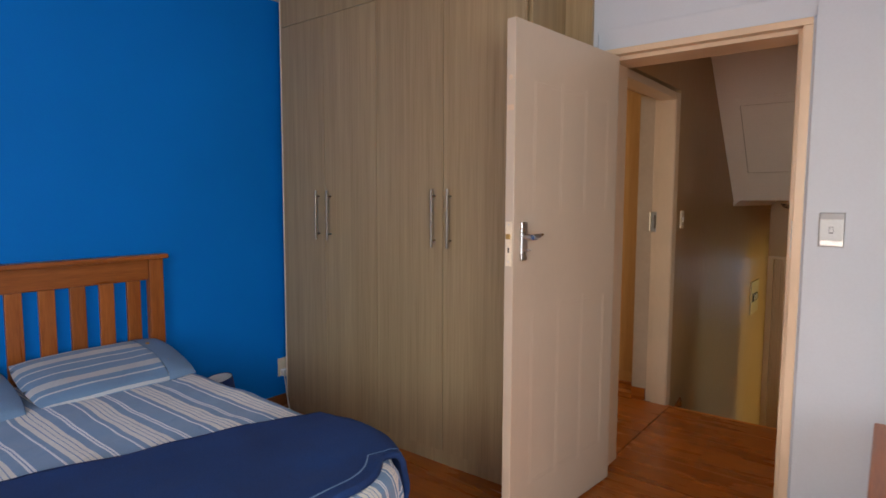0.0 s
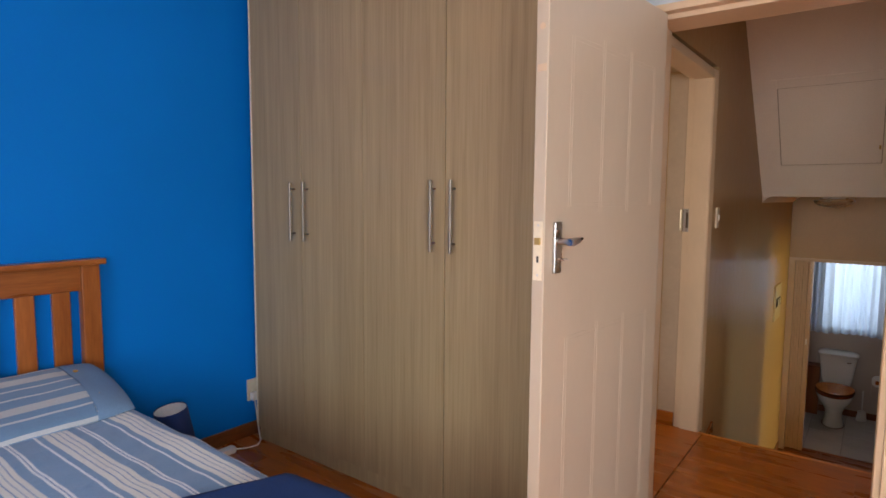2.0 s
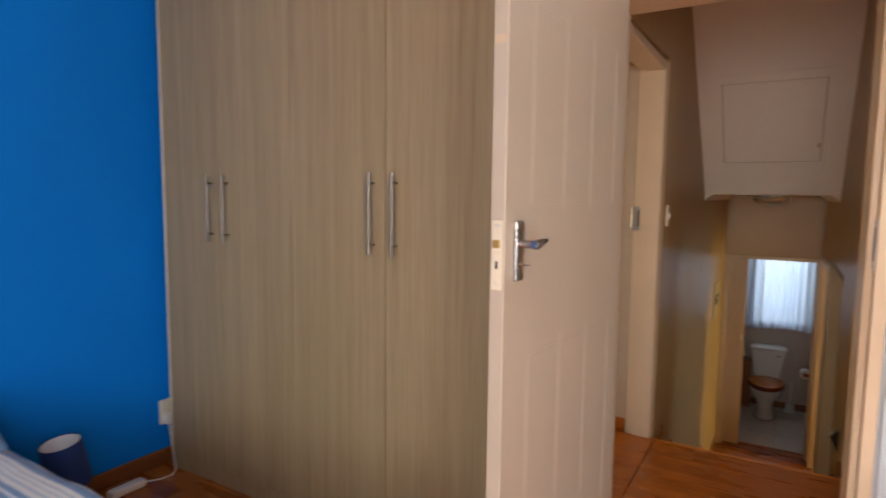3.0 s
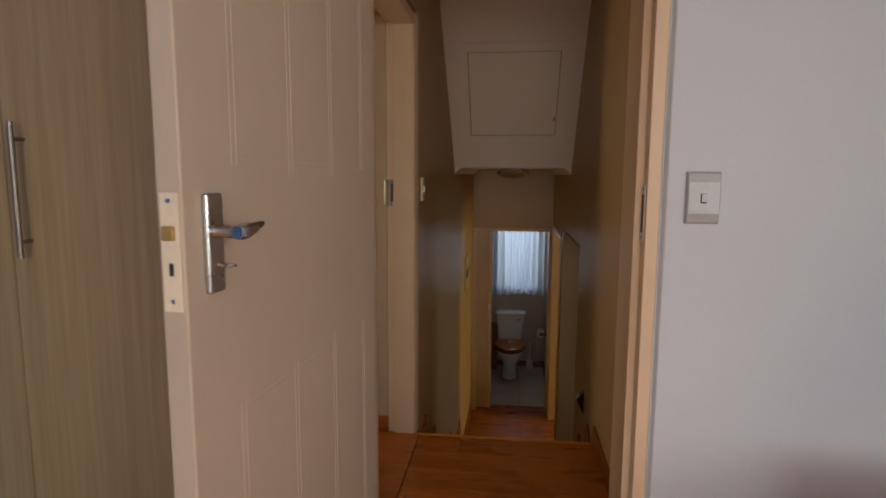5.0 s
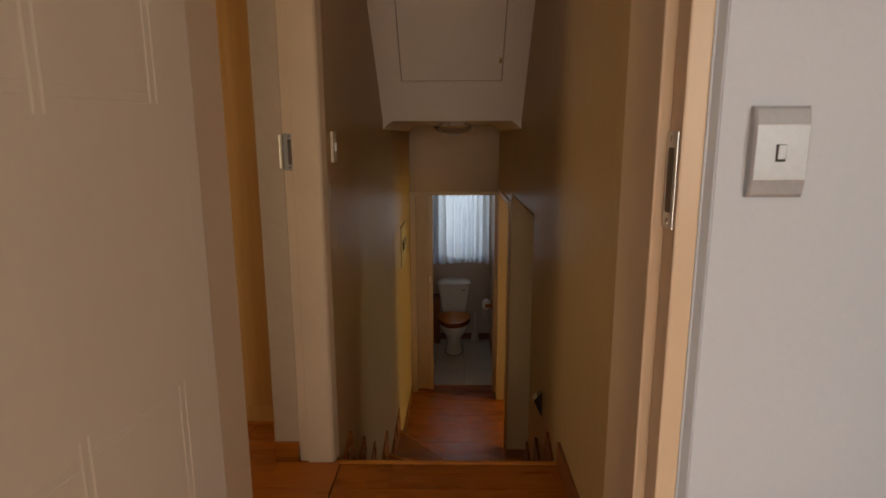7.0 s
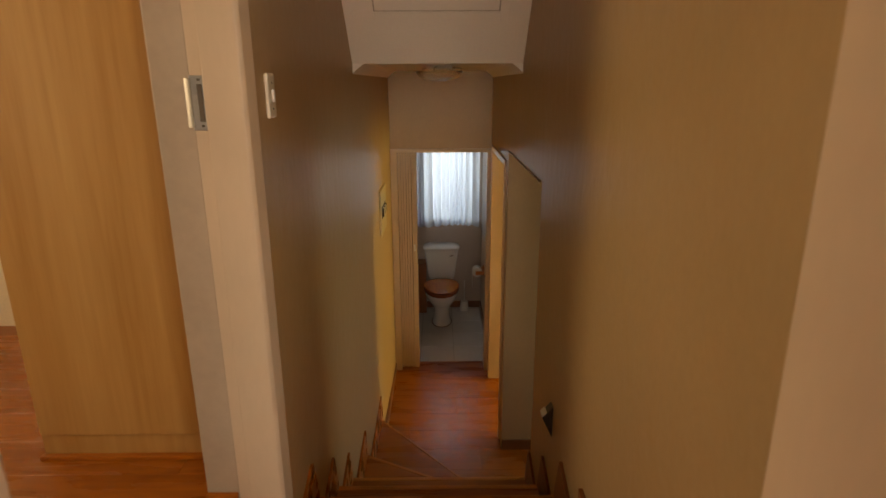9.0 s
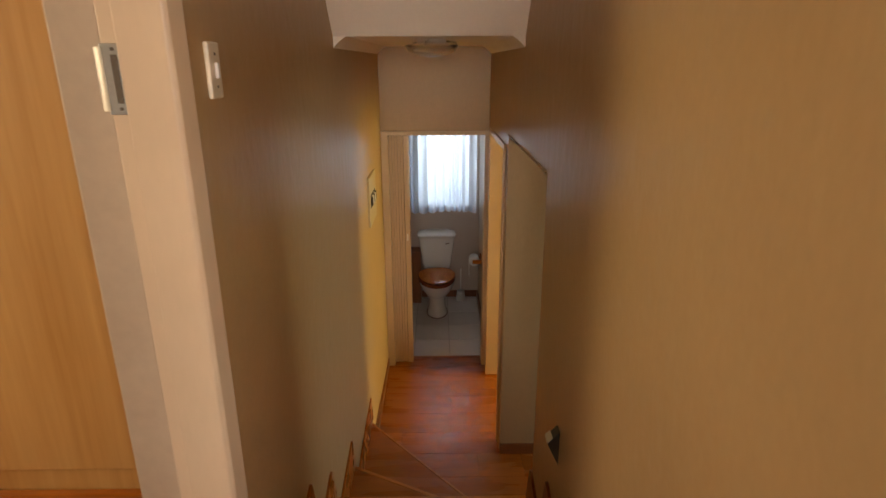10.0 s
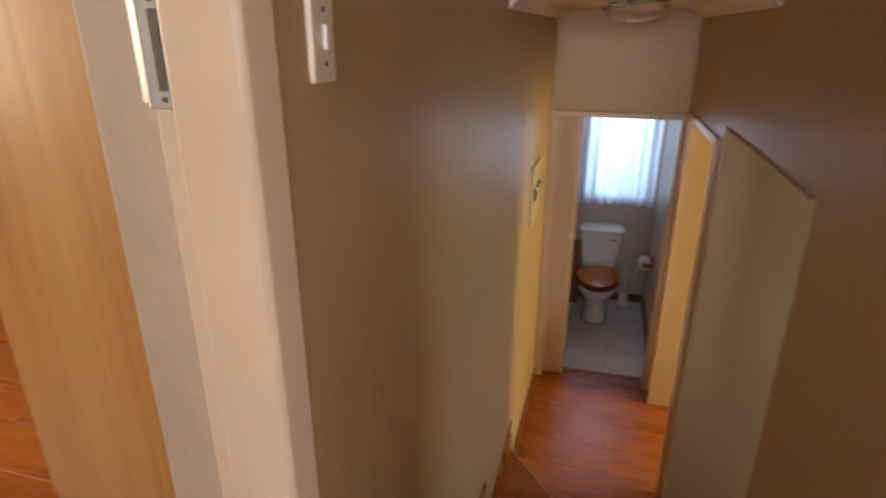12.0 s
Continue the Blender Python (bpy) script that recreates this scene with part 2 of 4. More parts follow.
SEATWOOD = wood("mahogany_seat", (0.36, 0.085, 0.012), (0.62, 0.20, 0.03), (14, 3, 14), rough=0.2)
BROWN = mat("brown_board", (0.12, 0.045, 0.018), 0.4)
PAPER = mat("tissue", (0.8, 0.79, 0.77), 0.9)
BUTTON = mat("horn_button", (0.45, 0.24, 0.05), 0.4)
LINEN = mat("pale_blue_cotton", (0.15, 0.26, 0.42), 0.85, fine=(240, 0.12), bump=0.3)
DUVET = stripes("striped_cotton", 1, 0.213, [(0.04, 0.075, (0.72, 0.76, 0.79)), (0.095, 0.13, (0.72, 0.76, 0.79)), (0.44, 0.475, (0.72, 0.76, 0.79)), (0.56, 0.645, (0.70, 0.70, 0.66)), (0.665, 0.735, (0.70, 0.70, 0.66)), (0.75, 0.815, (0.70, 0.70, 0.66)), (0.83, 0.90, (0.70, 0.70, 0.66))], (0.15, 0.275, 0.45))
PILLOW = stripes("striped_pillow_cotton", 0, 0.2, [(0.1, 0.15, (0.46, 0.5, 0.54)), (0.4, 0.62, (0.42, 0.44, 0.46)), (0.78, 0.83, (0.46, 0.5, 0.54))], (0.125, 0.225, 0.37))

GLASS = bpy.data.materials.new("frosted_glass")
GLASS.use_nodes = True
gb = GLASS.node_tree.nodes["Principled BSDF"]
gb.inputs["Base Color"].default_value = (0.9, 0.87, 0.8, 1)
gb.inputs["Transmission Weight"].default_value, gb.inputs["Roughness"].default_value, gb.inputs["IOR"].default_value = 0.92, 0.12, 1.3
PANE = bpy.data.materials.new("window_glass")
PANE.use_nodes = True
gb = PANE.node_tree.nodes["Principled BSDF"]
gb.inputs["Base Color"].default_value = (1, 1, 1, 1)
gb.inputs["Transmission Weight"].default_value, gb.inputs["Roughness"].default_value, gb.inputs["IOR"].default_value = 1.0, 0.02, 1.05
VOILE = bpy.data.materials.new("white_voile")
VOILE.use_nodes = True
vn, vl = VOILE.node_tree.nodes, VOILE.node_tree.links
vn.remove(vn["Principled BSDF"])
tl, df, tr, ms, ms2 = vn.new("ShaderNodeBsdfTranslucent"), vn.new("ShaderNodeBsdfDiffuse"), vn.new("ShaderNodeBsdfTransparent"), vn.new("ShaderNodeMixShader"), vn.new("ShaderNodeMixShader")
tl.inputs[0].default_value = (0.78, 0.84, 0.95, 1)
df.inputs[0].default_value = (0.8, 0.82, 0.86, 1)
tr.inputs[0].default_value = (0.95, 0.97, 1, 1)
ms.inputs[0].default_value, ms2.inputs[0].default_value = 0.35, 0.10
vl.new(tl.outputs[0], ms.inputs[1])
vl.new(df.outputs[0], ms.inputs[2])
vl.new(ms.outputs[0], ms2.inputs[1])
vl.new(tr.outputs[0], ms2.inputs[2])
vl.new(ms2.outputs[0], vn["Material Output"].inputs[0])

# ---- mesh helpers ----
PLACE = {}


def box(bm, x0, x1, y0, y1, z0, z1):
    vs = [bm.verts.new((x, y, z)) for x in (x0, x1) for y in (y0, y1) for z in (z0, z1)]
    for f in ((0, 1, 3, 2), (4, 6, 7, 5), (0, 4, 5, 1), (2, 3, 7, 6), (0, 2, 6, 4), (1, 5, 7, 3)):
        bm.faces.new([vs[i] for i in f])
    return vs


def prism(bm, outline, lift):
    """A solid from an outline of 3D points, swept by the vector lift."""
    a = [bm.verts.new(p) for p in outline]
    b = [bm.verts.new(Vector(p) + Vector(lift)) for p in outline]
    bm.faces.new(a[::-1])
    bm.faces.new(b)
    for i in range(len(a)):
        j = (i + 1) % len(a)
        bm.faces.new((a[i], a[j], b[j], b[i]))


def rings(bm, loops, close=True):
    """A skin over a list of rings of equal length."""
    made = [[bm.verts.new(p) for p in loop] for loop in loops]
    for a, b in zip(made, made[1:]):
        for i in range(len(a)):
            j = (i + 1) % len(a)
            bm.faces.new((a[i], a[j], b[j], b[i]))
    if close:
        bm.faces.new(made[0][::-1])
        bm.faces.new(made[-1])


def tube(bm, path, r, n=10):
    """A round bar along a path of points."""
    path = [Vector(p) for p in path]
    loops = []
    for i, p in enumerate(path):
        d = (path[min(i + 1, len(path) - 1)] - path[max(i - 1, 0)]).normalized()
        u = d.orthogonal().normalized() if i == 0 else (u - d * u.dot(d)).normalized()
        v = d.cross(u)
        loops.append([p + r * (math.cos(6.28319 * k / n) * u + math.sin(6.28319 * k / n) * v) for k in range(n)])
    rings(bm, loops)


def lathe(bm, centre, profile, n=24):
    """A turned body about an upright axis; profile: (radius, height)."""
    c = Vector(centre)
    rings(bm, [[c + Vector((r * math.cos(6.28319 * k / n), r * math.sin(6.28319 * k / n), h)) for k in range(n)] for r, h in profile])


def part(name, bm, material, parent=None, label="", bevel=0.0, smooth=False, local=False, segments=2):
    """Link a bmesh as one mesh object, under a thing or a part if one is given."""
    bmesh.ops.recalc_face_normals(bm, faces=bm.faces)
    if bevel:
        bmesh.ops.bevel(bm, geom=[e for e in bm.edges if e.calc_face_angle(0) > 0.5], offset=bevel, segments=segments, profile=0.6, affect="EDGES", clamp_overlap=True)
    me = bpy.data.meshes.new(name)
    bm.to_mesh(me)
    bm.free()
    me.materials.append(material)
    if smooth:
        me.shade_smooth()
        me.set_sharp_from_angle(angle=radians(40))
    ob = new(name, me)
    PLACE[ob] = Matrix()
    if parent:
        ob.parent = parent
        if not local:
            ob.matrix_parent_inverse = PLACE[parent].inverted()
    if label:
        tagged(ob, label)
    return ob


def thing(name, at, label, category, group="", kind=""):
    """The Empty at the base of a thing, that parents its parts."""
    ob = new(name)
    ob.empty_display_size = 0.1
    ob.location = at
    PLACE[ob] = Matrix.Translation(at)
    return tagged(ob, label, category, group, kind)


def block(name, parent, material, x0, x1, y0, y1, z0, z1, bevel=0.003, label=""):
    bm = bmesh.new()
    box(bm, x0, x1, y0, y1, z0, z1)
    return part(name, bm, material, parent, label, bevel)


def wall(name, material, x, y, z, holes=(), label=""):
    """A wall of the given ranges; holes: ranges ((a0, a1), (z0, z1)) along its longer side, cut right through."""
    along = 0 if x[1] - x[0] > y[1] - y[0] else 1
    span = (x, y)[along]
    a = sorted({*span, *[v for h in holes for v in h[0] if span[0] < v < span[1]]})
    b = sorted({*z, *[v for h in holes for v in h[1] if z[0] < v < z[1]]})
    solid = {(i, j) for i in range(len(a) - 1) for j in range(len(b) - 1)
             if not any(h[0][0] < (a[i] + a[i + 1]) / 2 < h[0][1] and h[1][0] < (b[j] + b[j + 1]) / 2 < h[1][1] for h in holes)}
    bm = bmesh.new()
    t = (y, x)[along]

    def v(p, q, h):
        return bm.verts.new((p, q, h) if along == 0 else (q, p, h))
    for i, j in solid:
        a0, a1, b0, b1 = a[i], a[i + 1], b[j], b[j + 1]
        for q in t:
            bm.faces.new([v(a0, q, b0), v(a1, q, b0), v(a1, q, b1), v(a0, q, b1)])
        for di, dj, p in ((-1, 0, ((a0, b0), (a0, b1))), (1, 0, ((a1, b0), (a1, b1))), (0, -1, ((a0, b0), (a1, b0))), (0, 1, ((a0, b1), (a1, b1)))):
            if (i + di, j + dj) not in solid:
                (p0, h0), (p1, h1) = p
                bm.faces.new([v(p0, t[0], h0), v(p1, t[0], h1), v(p1, t[1], h1), v(p0, t[1], h0)])
    bmesh.ops.remove_doubles(bm, verts=bm.verts, dist=1e-5)
    ob = part(name, bm, material)
    return tagged(ob, label or "plain painted plaster wall of the house", "wall", kind="structure")


def solid(name, material, x0, x1, y0, y1, z0, z1, label, category, bevel=0.0):
    ob = block(name, None, material, x0, x1, y0, y1, z0, z1, bevel)
    return tagged(ob, label, category, kind="structure")


# ---- the shell ----
LOW = -1.24
XL, XR = -1.0, -0.13
DOOR_Y = 2.51
SKEW = 0.0178


def xl(y):
    """The stairwell's left wall runs slightly askew: its face at a distance y."""
    return XL + SKEW * (y - 4.9)


# bedroom
wall("wall_west", BLUE, (-3.15, -3.03), (-2.3, 2.85), (0, 2.6), label="bright blue painted bedroom wall behind the bed")
wall("wall_south", WHITE_WALL, (-3.15, 1.62), (-2.3, -2.2), (0, 2.6), [((-1.2, 0.4), (0.85, 2.15))], "pale grey bedroom wall with an unseen window")
wall("wall_east", WHITE_WALL, (1.5, 1.62), (-2.2, 2.75), (0, 2.6), [((-1.25, -0.05), (0.85, 2.1))], "pale grey bedroom wall with an unseen window")
wall("wall_door", WHITE_WALL, (-3.03, 1.5), (DOOR_Y, 2.75), (0, 2.6), [((-1.041, -0.1655), (-1, 2.155))], "pale grey bedroom wall with the doorway to the stairs")
solid("ceiling_bedroom", CEIL, -3.15, 1.62, -2.3, 2.75, 2.6, 2.7, "white painted bedroom ceiling", "ceiling")
# stairwell
left_wall = wall("wall_stair_left", TAUPE, (-1.26, XL), (2.75, 8.7), (-1.4, 2.6), [((2.758, 3.78), (-0.1, 2.07))], "taupe painted stairwell wall with a doorway")
for v in left_wall.data.vertices:
    v.co.x += SKEW * (v.co.y - 4.9)
wall("wall_stair_right", TAUPE, (XR, 0.0), (2.75, 4.644), (-1.4, 2.6), label="taupe painted stairwell wall")
wall("wall_over_opening", TAUPE, (XR, 0.0), (4.644, 5.82), (0.866, 2.6), label="taupe painted wall over an opening")
wall("wall_hall_right", TAUPE, (XR, 0.0), (5.82, 7.02), (-1.4, 2.6), [((5.96, 6.86), (LOW - 0.1, 0.78))], "taupe painted lower hall wall with a doorway")
wall("wall_wc_front", TAUPE, (XL, XR), (7.02, 7.14), (-1.4, 2.6), [((-0.915, -0.145), (LOW - 0.1, 0.735))], "taupe painted wall with the toilet doorway")
solid("ceiling_landing", CEIL, XL - 0.04, XR, 2.75, 4.6, 2.6, 2.7, "painted ceiling over the landing", "ceiling")
solid("ceiling_hall", CEIL, XL, XR, 5.32, 7.02, 1.368, 1.45, "painted lower hall ceiling", "ceiling")
# sloping soffit with its hatch
S0, S1 = Vector((0, 5.31, 1.366)), Vector((0, 4.27, 2.6))
bm = bmesh.new()
prism(bm, [(XL - 0.03, S0.y, S0.z), (XL - 0.03, S1.y, S1.z), (XL - 0.03, S1.y + 0.3, S1.z), (XL - 0.03, S0.y + 0.03, S0.z + 0.2), (XL - 0.03, S0.y + 0.009, S0.z + 0.0)], (XR - XL + 0.03, 0, 0))
slope = tagged(part("ceiling_slope", bm, CEIL), "sloping painted ceiling panel with a hatch over the stairs", "ceiling", kind="structure")
along = (S1 - S0).normalized()
out = Vector((0, -along.z, along.y))
if out.y > 0:
    out = -out


def on_slope(name, x0, x1, d0, d1, thick, material, parent, label="", bevel=0.003):
    bm = bmesh.new()
    p = [S0 + along * d + out * 0.001 for d in (d0, d1)]
    prism(bm, [(x0, p[0].y, p[0].z), (x1, p[0].y, p[0].z), (x1, p[1].y, p[1].z), (x0, p[1].y, p[1].z)], out * thick)
    return part(name, bm, material, parent, label, bevel)


hatch = thing("ceiling_hatch", (-0.56, 5.1, 1.6), "painted square hatch panel in the sloping ceiling", "hatch")
on_slope("panel", -0.852, -0.277, 0.30, 0.925, 0.006, CEIL, hatch)
# Thin strips in a darker tone paint the shade of the panel's joint.
for x0, x1, d0, d1 in ((-0.858, -0.852, 0.294, 0.931), (-0.277, -0.271, 0.294, 0.931), (-0.852, -0.277, 0.294, 0.30), (-0.852, -0.277, 0.925, 0.931)):
    on_slope("edge_shade", x0, x1, d0, d1, 0.001, JOINT_SHADE, hatch, bevel=0.0)
for x0, x1, d0, d1 in ((-0.895, -0.858, 0.236, 0.995), (-0.271, -0.234, 0.236, 0.995), (-0.858, -0.271, 0.236, 0.294), (-0.858, -0.271, 0.931, 0.995)):
    on_slope("trim_board", x0, x1, d0, d1, 0.009, CEIL, hatch, bevel=0.003)
on_slope("latch", -0.294, -0.282, 0.42, 0.445, 0.02, BRASS, hatch, "small brass latch")
# coving of the hall ceiling
for x, s, lean in ((xl(5.312), 1, SKEW), (XR, -1, 0)):
    bm = bmesh.new()
    prism(bm, [(x, 5.312, 1.3675), (x + s * 0.06, 5.312, 1.3675), (x + s * 0.036, 5.312, 1.352), (x + s * 0.015, 5.312, 1.334), (x, 5.312, 1.317)], (lean * 1.708, 1.708, 0))
    tagged(part("coving", bm, CEIL, bevel=0.0), "painted plaster coving along the hall ceiling", "coving", kind="structure")
# toilet room
wall("wall_wc_back", WC_PAINT, (-1.2, 0.1), (8.55, 8.7), (-1.4, 1.2), [((-0.70, -0.19), (-0.18, 0.85))], "pinkish grey painted toilet wall with a window")
wall("wall_wc_right", WC_PAINT, (-0.09, 0.0), (7.14, 8.55), (-1.4, 1.2), label="pinkish grey painted toilet wall")
solid("ceiling_wc", CEIL, XL, -0.09, 7.14, 8.55, 1.1, 1.2, "white toilet ceiling", "ceiling")
# side passage and the room off the lower hall
wall("wall_passage_end", TAUPE, (2.0, 2.1), (4.5, 5.85), (-1.4, 1.2), [((4.8, 5.6), (-0.5, 0.7))], "taupe wall closing the side passage")
wall("wall_passage_near", TAUPE, (0.0, 2.0), (4.52, 4.644), (-1.4, 1.2), label="taupe wall of the side passage")
wall("wall_passage_far", TAUPE, (0.0, 2.7), (5.82, 5.94), (-1.4, 1.2), label="taupe wall of the side passage")
solid("ceiling_passage", CEIL, 0.0, 2.1, 4.52, 5.94, 1.2, 1.3, "white ceiling of the side passage", "ceiling")
wall("wall_room_far", WARM_WALL, (0.0, 2.7), (8.0, 8.1), (-1.4, 1.2), label="cream wall of the room off the hall")
# Unseen end wall; its opening is assumed, to hold the yellow lamp.
wall("wall_room_end", WARM_WALL, (2.7, 2.8), (5.82, 8.1), (-1.4, 1.2), [((5.75, 7.05), (-0.7, 0.7))], "cream wall with an unseen opening for the yellow lamp")
wall("wall_room_near", WARM_WALL, (0.0, 0.06), (6.9, 8.0), (-1.4, 1.2), label="cream wall of the room off the hall")
solid("ceiling_room", CEIL, 0.0, 2.8, 5.94, 8.1, 1.2, 1.3, "white ceiling of the room off the hall", "ceiling")
# upper room beside the landing
wall("wall_side_west", WARM_WALL, (-3.8, -3.7), (2.66, 5.2), (0, 2.6), [((2.9, 4.3), (0.85, 2.1))], "cream wall with a window")
wall("wall_side_north", WARM_WALL, (-3.8, -1.2), (5.2, 5.3), (0, 2.6), label="cream wall of the room beside the landing")
wall("wall_side_south", WARM_WALL, (-3.8, -3.15), (2.66, 2.78), (0, 2.6), label="cream wall of the room beside the landing")
solid("ceiling_side", CEIL, -3.8, -1.2, 2.66, 5.3, 2.6, 2.7, "white ceiling of the room beside the landing", "ceiling")

# ---- door frames ----


def steel_frame(name, label, axis, plane, depth, a0, a1, z0, top):
    """A rebated pressed-steel door frame in a wall; axis 0: the wall runs along x. plane, depth: the wall's faces; a0, a1: clear opening."""
    root = thing(name, ((a0 + a1) / 2, plane, z0) if axis == 0 else (plane, (a0 + a1) / 2, z0), label, "door frame", kind="structure")
    p0, p1 = plane, plane + depth
    sg = 1 if depth > 0 else -1

    def piece(nm, u0, u1, h0, h1, q0, q1):
        q0, q1 = sorted((q0, q1))
        if axis == 0:
            block(nm, root, CREAM, u0, u1, q0, q1, h0, h1, 0.004)
        else:
            block(nm, root, CREAM, q0, q1, u0, u1, h0, h1, 0.004)
    mid = p0 + sg * 0.045
    for s, a in ((-1, a0), (1, a1)):
        lo, hi = sorted((a, a + s * 0.05))
        piece("jamb_stop", lo, hi, z0, top + 0.03, mid, p1 + sg * 0.006)
        lo, hi = sorted((a + s * 0.02, a + s * 0.055))
        piece("jamb_face", lo, hi, z0, top + 0.018, p0 - sg * 0.004, mid)
    piece("head_stop", a0, a1, top, top + 0.03, mid, p1 + sg * 0.006)
    piece("head_face", a0 - 0.055, a1 + 0.055, top + 0.018, top + 0.046, p0 - sg * 0.004, mid)
    return root


bed_frame = steel_frame("door_frame", "cream enamelled steel frame of the bedroom doorway", 0, DOOR_Y + 0.018, 0.222, -0.985, -0.234, 0.0, 2.02)
solid("plaster_edge", WHITE_WALL, -1.042, -1.0402, DOOR_Y + 0.002, 2.745, 0, 2.0662, "pale plaster edge round the door frame", "wall")
bm = bmesh.new()
prism(bm, [(-1.042, 2.512, 2.156), (-1.042, 2.512, 2.149), (-1.042, 2.535, 2.0664), (-1.042, 2.745, 2.0664), (-1.042, 2.745, 2.156)], (0.8775, 0, 0))
tagged(part("plaster_edge", bm, WHITE_WALL), "pale sloping plaster edge over the door frame", "wall", kind="structure")
bm = bmesh.new()
prism(bm, [(-0.1788, 2.5245, 0), (-0.176, 2.5235, 0), (-0.168, 2.5115, 0), (-0.1645, 2.5115, 0), (-0.1645, 2.745, 0), (-0.1788, 2.745, 0)], (0, 0, 2.0662))
tagged(part("plaster_edge", bm, WHITE_WALL), "grey sloping plaster edge beside the door frame", "wall", kind="structure")
# strike plate of the bedroom door
block("strike_plate", bed_frame, ALU, -0.2175, -0.2145, 2.53, 2.572, 1.135, 1.285, 0.002, "steel strike plate")
block("strike_slot", bed_frame, SLOT, -0.2185, -0.217, 2.54, 2.562, 1.16, 1.26, 0.001)
for z in (1.147, 1.274):
    block("screw", bed_frame, STEEL, -0.2188, -0.2172, 2.547, 2.555, z - 0.004, z + 0.004, 0.001)

# frame in the landing's side wall, seen from its edge
side_frame = thing("door_frame", (-1.06, 3.74, 0), "cream enamelled steel frame of the doorway beside the landing", "door frame", kind="structure")
for y0, y1, s in ((3.722, 3.779, 1), (2.7585, 2.795, -1)):
    bm = bmesh.new()
    flat, deep = (y0, y1 + 0.004) if s > 0 else (y1, y0)
    deep = min(deep, 3.779)
    prism(bm, [(-1.13, flat, 0), (-1.036, flat, 0), (-1.027, flat + s * 0.007, 0), (-1.0175 if s > 0 else -1.027, deep, 0), (-1.13, deep, 0)], (0, 0, 2.05))
    part("jamb_face", bm, CREAM, side_frame, bevel=0.003)
    block("reveal", side_frame, REVEAL, -1.264, -1.166, *sorted((flat + s * 0.018, deep)), 0.0, 2.05, 0.004, "grey plaster reveal with a worn foot")
    block("jamb_rebate", side_frame, CREAM, -1.165, -1.13, y0 + (0.012 if s > 0 else 0), y1 - (0.012 if s < 0 else 0), 0, 2.05, 0.003)
block("head", side_frame, CREAM, -1.13, -1.027, 2.795, 3.722, 2.005, 2.05, 0.006)
block("head_rebate", side_frame, CREAM, -1.165, -1.13, 2.795, 3.72, 2.02, 2.05, 0.003)
block("foot_block", side_frame, PLANK, -1.262, -1.168, 3.724, 3.737, 0.0, 0.085, 0.003, "orange brown skirting end")
plate = block("strike_plate", side_frame, ALU, -1.164, -1.127, 3.7245, 3.7325, 1.157, 1.288, 0.002, "scuffed steel strike plate")
bm = bmesh.new()
prism(bm, [(-1.160, 3.7240, 1.164), (-1.172, 3.7262, 1.164), (-1.180, 3.7325, 1.164), (-1.180, 3.7345, 1.164), (-1.170, 3.7288, 1.164), (-1.160, 3.7262, 1.164)], (0, 0, 0.118))
part("curved_lip", bm, STEEL, plate, "bright curved lip", smooth=True)
block("strike_slot", plate, SLOT, -1.146, -1.133, 3.7236, 3.7255, 1.178, 1.268, 0.001)
for z in (1.168, 1.278):
    block("screw", plate, SLOT, -1.144, -1.137, 3.7234, 3.7260, z - 0.003, z + 0.003, 0.001)

# ---- the open bedroom door ----
LEAF_POSE = pose(-0.932, 2.512, 0.012, 0, 0, -95.4)
bm = bmesh.new()
box(bm, 0, 0.80, -0.041, -0.001, 0, 2.012)
door = part("door_1", bm, LEAF, bevel=0.003)
door.matrix_basis = LEAF_POSE
PLACE[door] = LEAF_POSE
tagged(door, "cream painted panel door with moulded grooves, standing open", "door", kind="structure")
# moulded upright beads of the embossed face (two rows of narrow panels)
for z0, z1 in ((0.18, 0.95), (1.28, 1.83)):
    for i in range(4):
        x = 0.10 + i * 0.19
        for d in (-0.007, 0.007):
            bm = bmesh.new()
            tube(bm, [(x + d, -0.0016, z0 + abs(i - 1.5) * 0.02), (x + d, -0.0016, z1 - abs(i - 1.5) * 0.02)], 0.0012, 8)
            part("bead", bm, LEAF, door, local=True, smooth=True)
for z in (0.215, 0.915, 1.315, 1.795):
    for i in range(3):
        for d in (-0.006, 0.006):
            bm = bmesh.new()
            tube(bm, [(0.115 + i * 0.19, -0.0016, z + d), (0.275 + i * 0.19, -0.0016, z + d)], 0.0011, 8)
            part("cross_bead", bm, LEAF, door, local=True, smooth=True)
# lock edge
lock = part("lock_plate", (lambda b: (box(b, 0.8002, 0.8022, -0.036, -0.007, 1.103, 1.27), b)[1])(bmesh.new()), CREAM_PL, door, "painted mortice lock plate", 0.001, local=True)
part("latch", (lambda b: (box(b, 0.802, 0.808, -0.031, -0.012, 1.204, 1.224), b)[1])(bmesh.new()), BRASS, door, "brass latch bolt", 0.002, local=True)
part("keyhole", (lambda b: (box(b, 0.8018, 0.8026, -0.025, -0.018, 1.154, 1.172), b)[1])(bmesh.new()), DARK, door, local=True)
for z in (1.118, 1.259):
    part("screw", (lambda b: (box(b, 0.8018, 0.8032, -0.024, -0.018, z - 0.003, z + 0.003), b)[1])(bmesh.new()), ALU, door, local=True)
bm = bmesh.new()
tube(bm, [(0.8, -0.021, 1.80), (0.8015, -0.021, 1.80)], 0.009, 14)
part("hole_plug", bm, CREAM, door, "round filled hole", local=True)
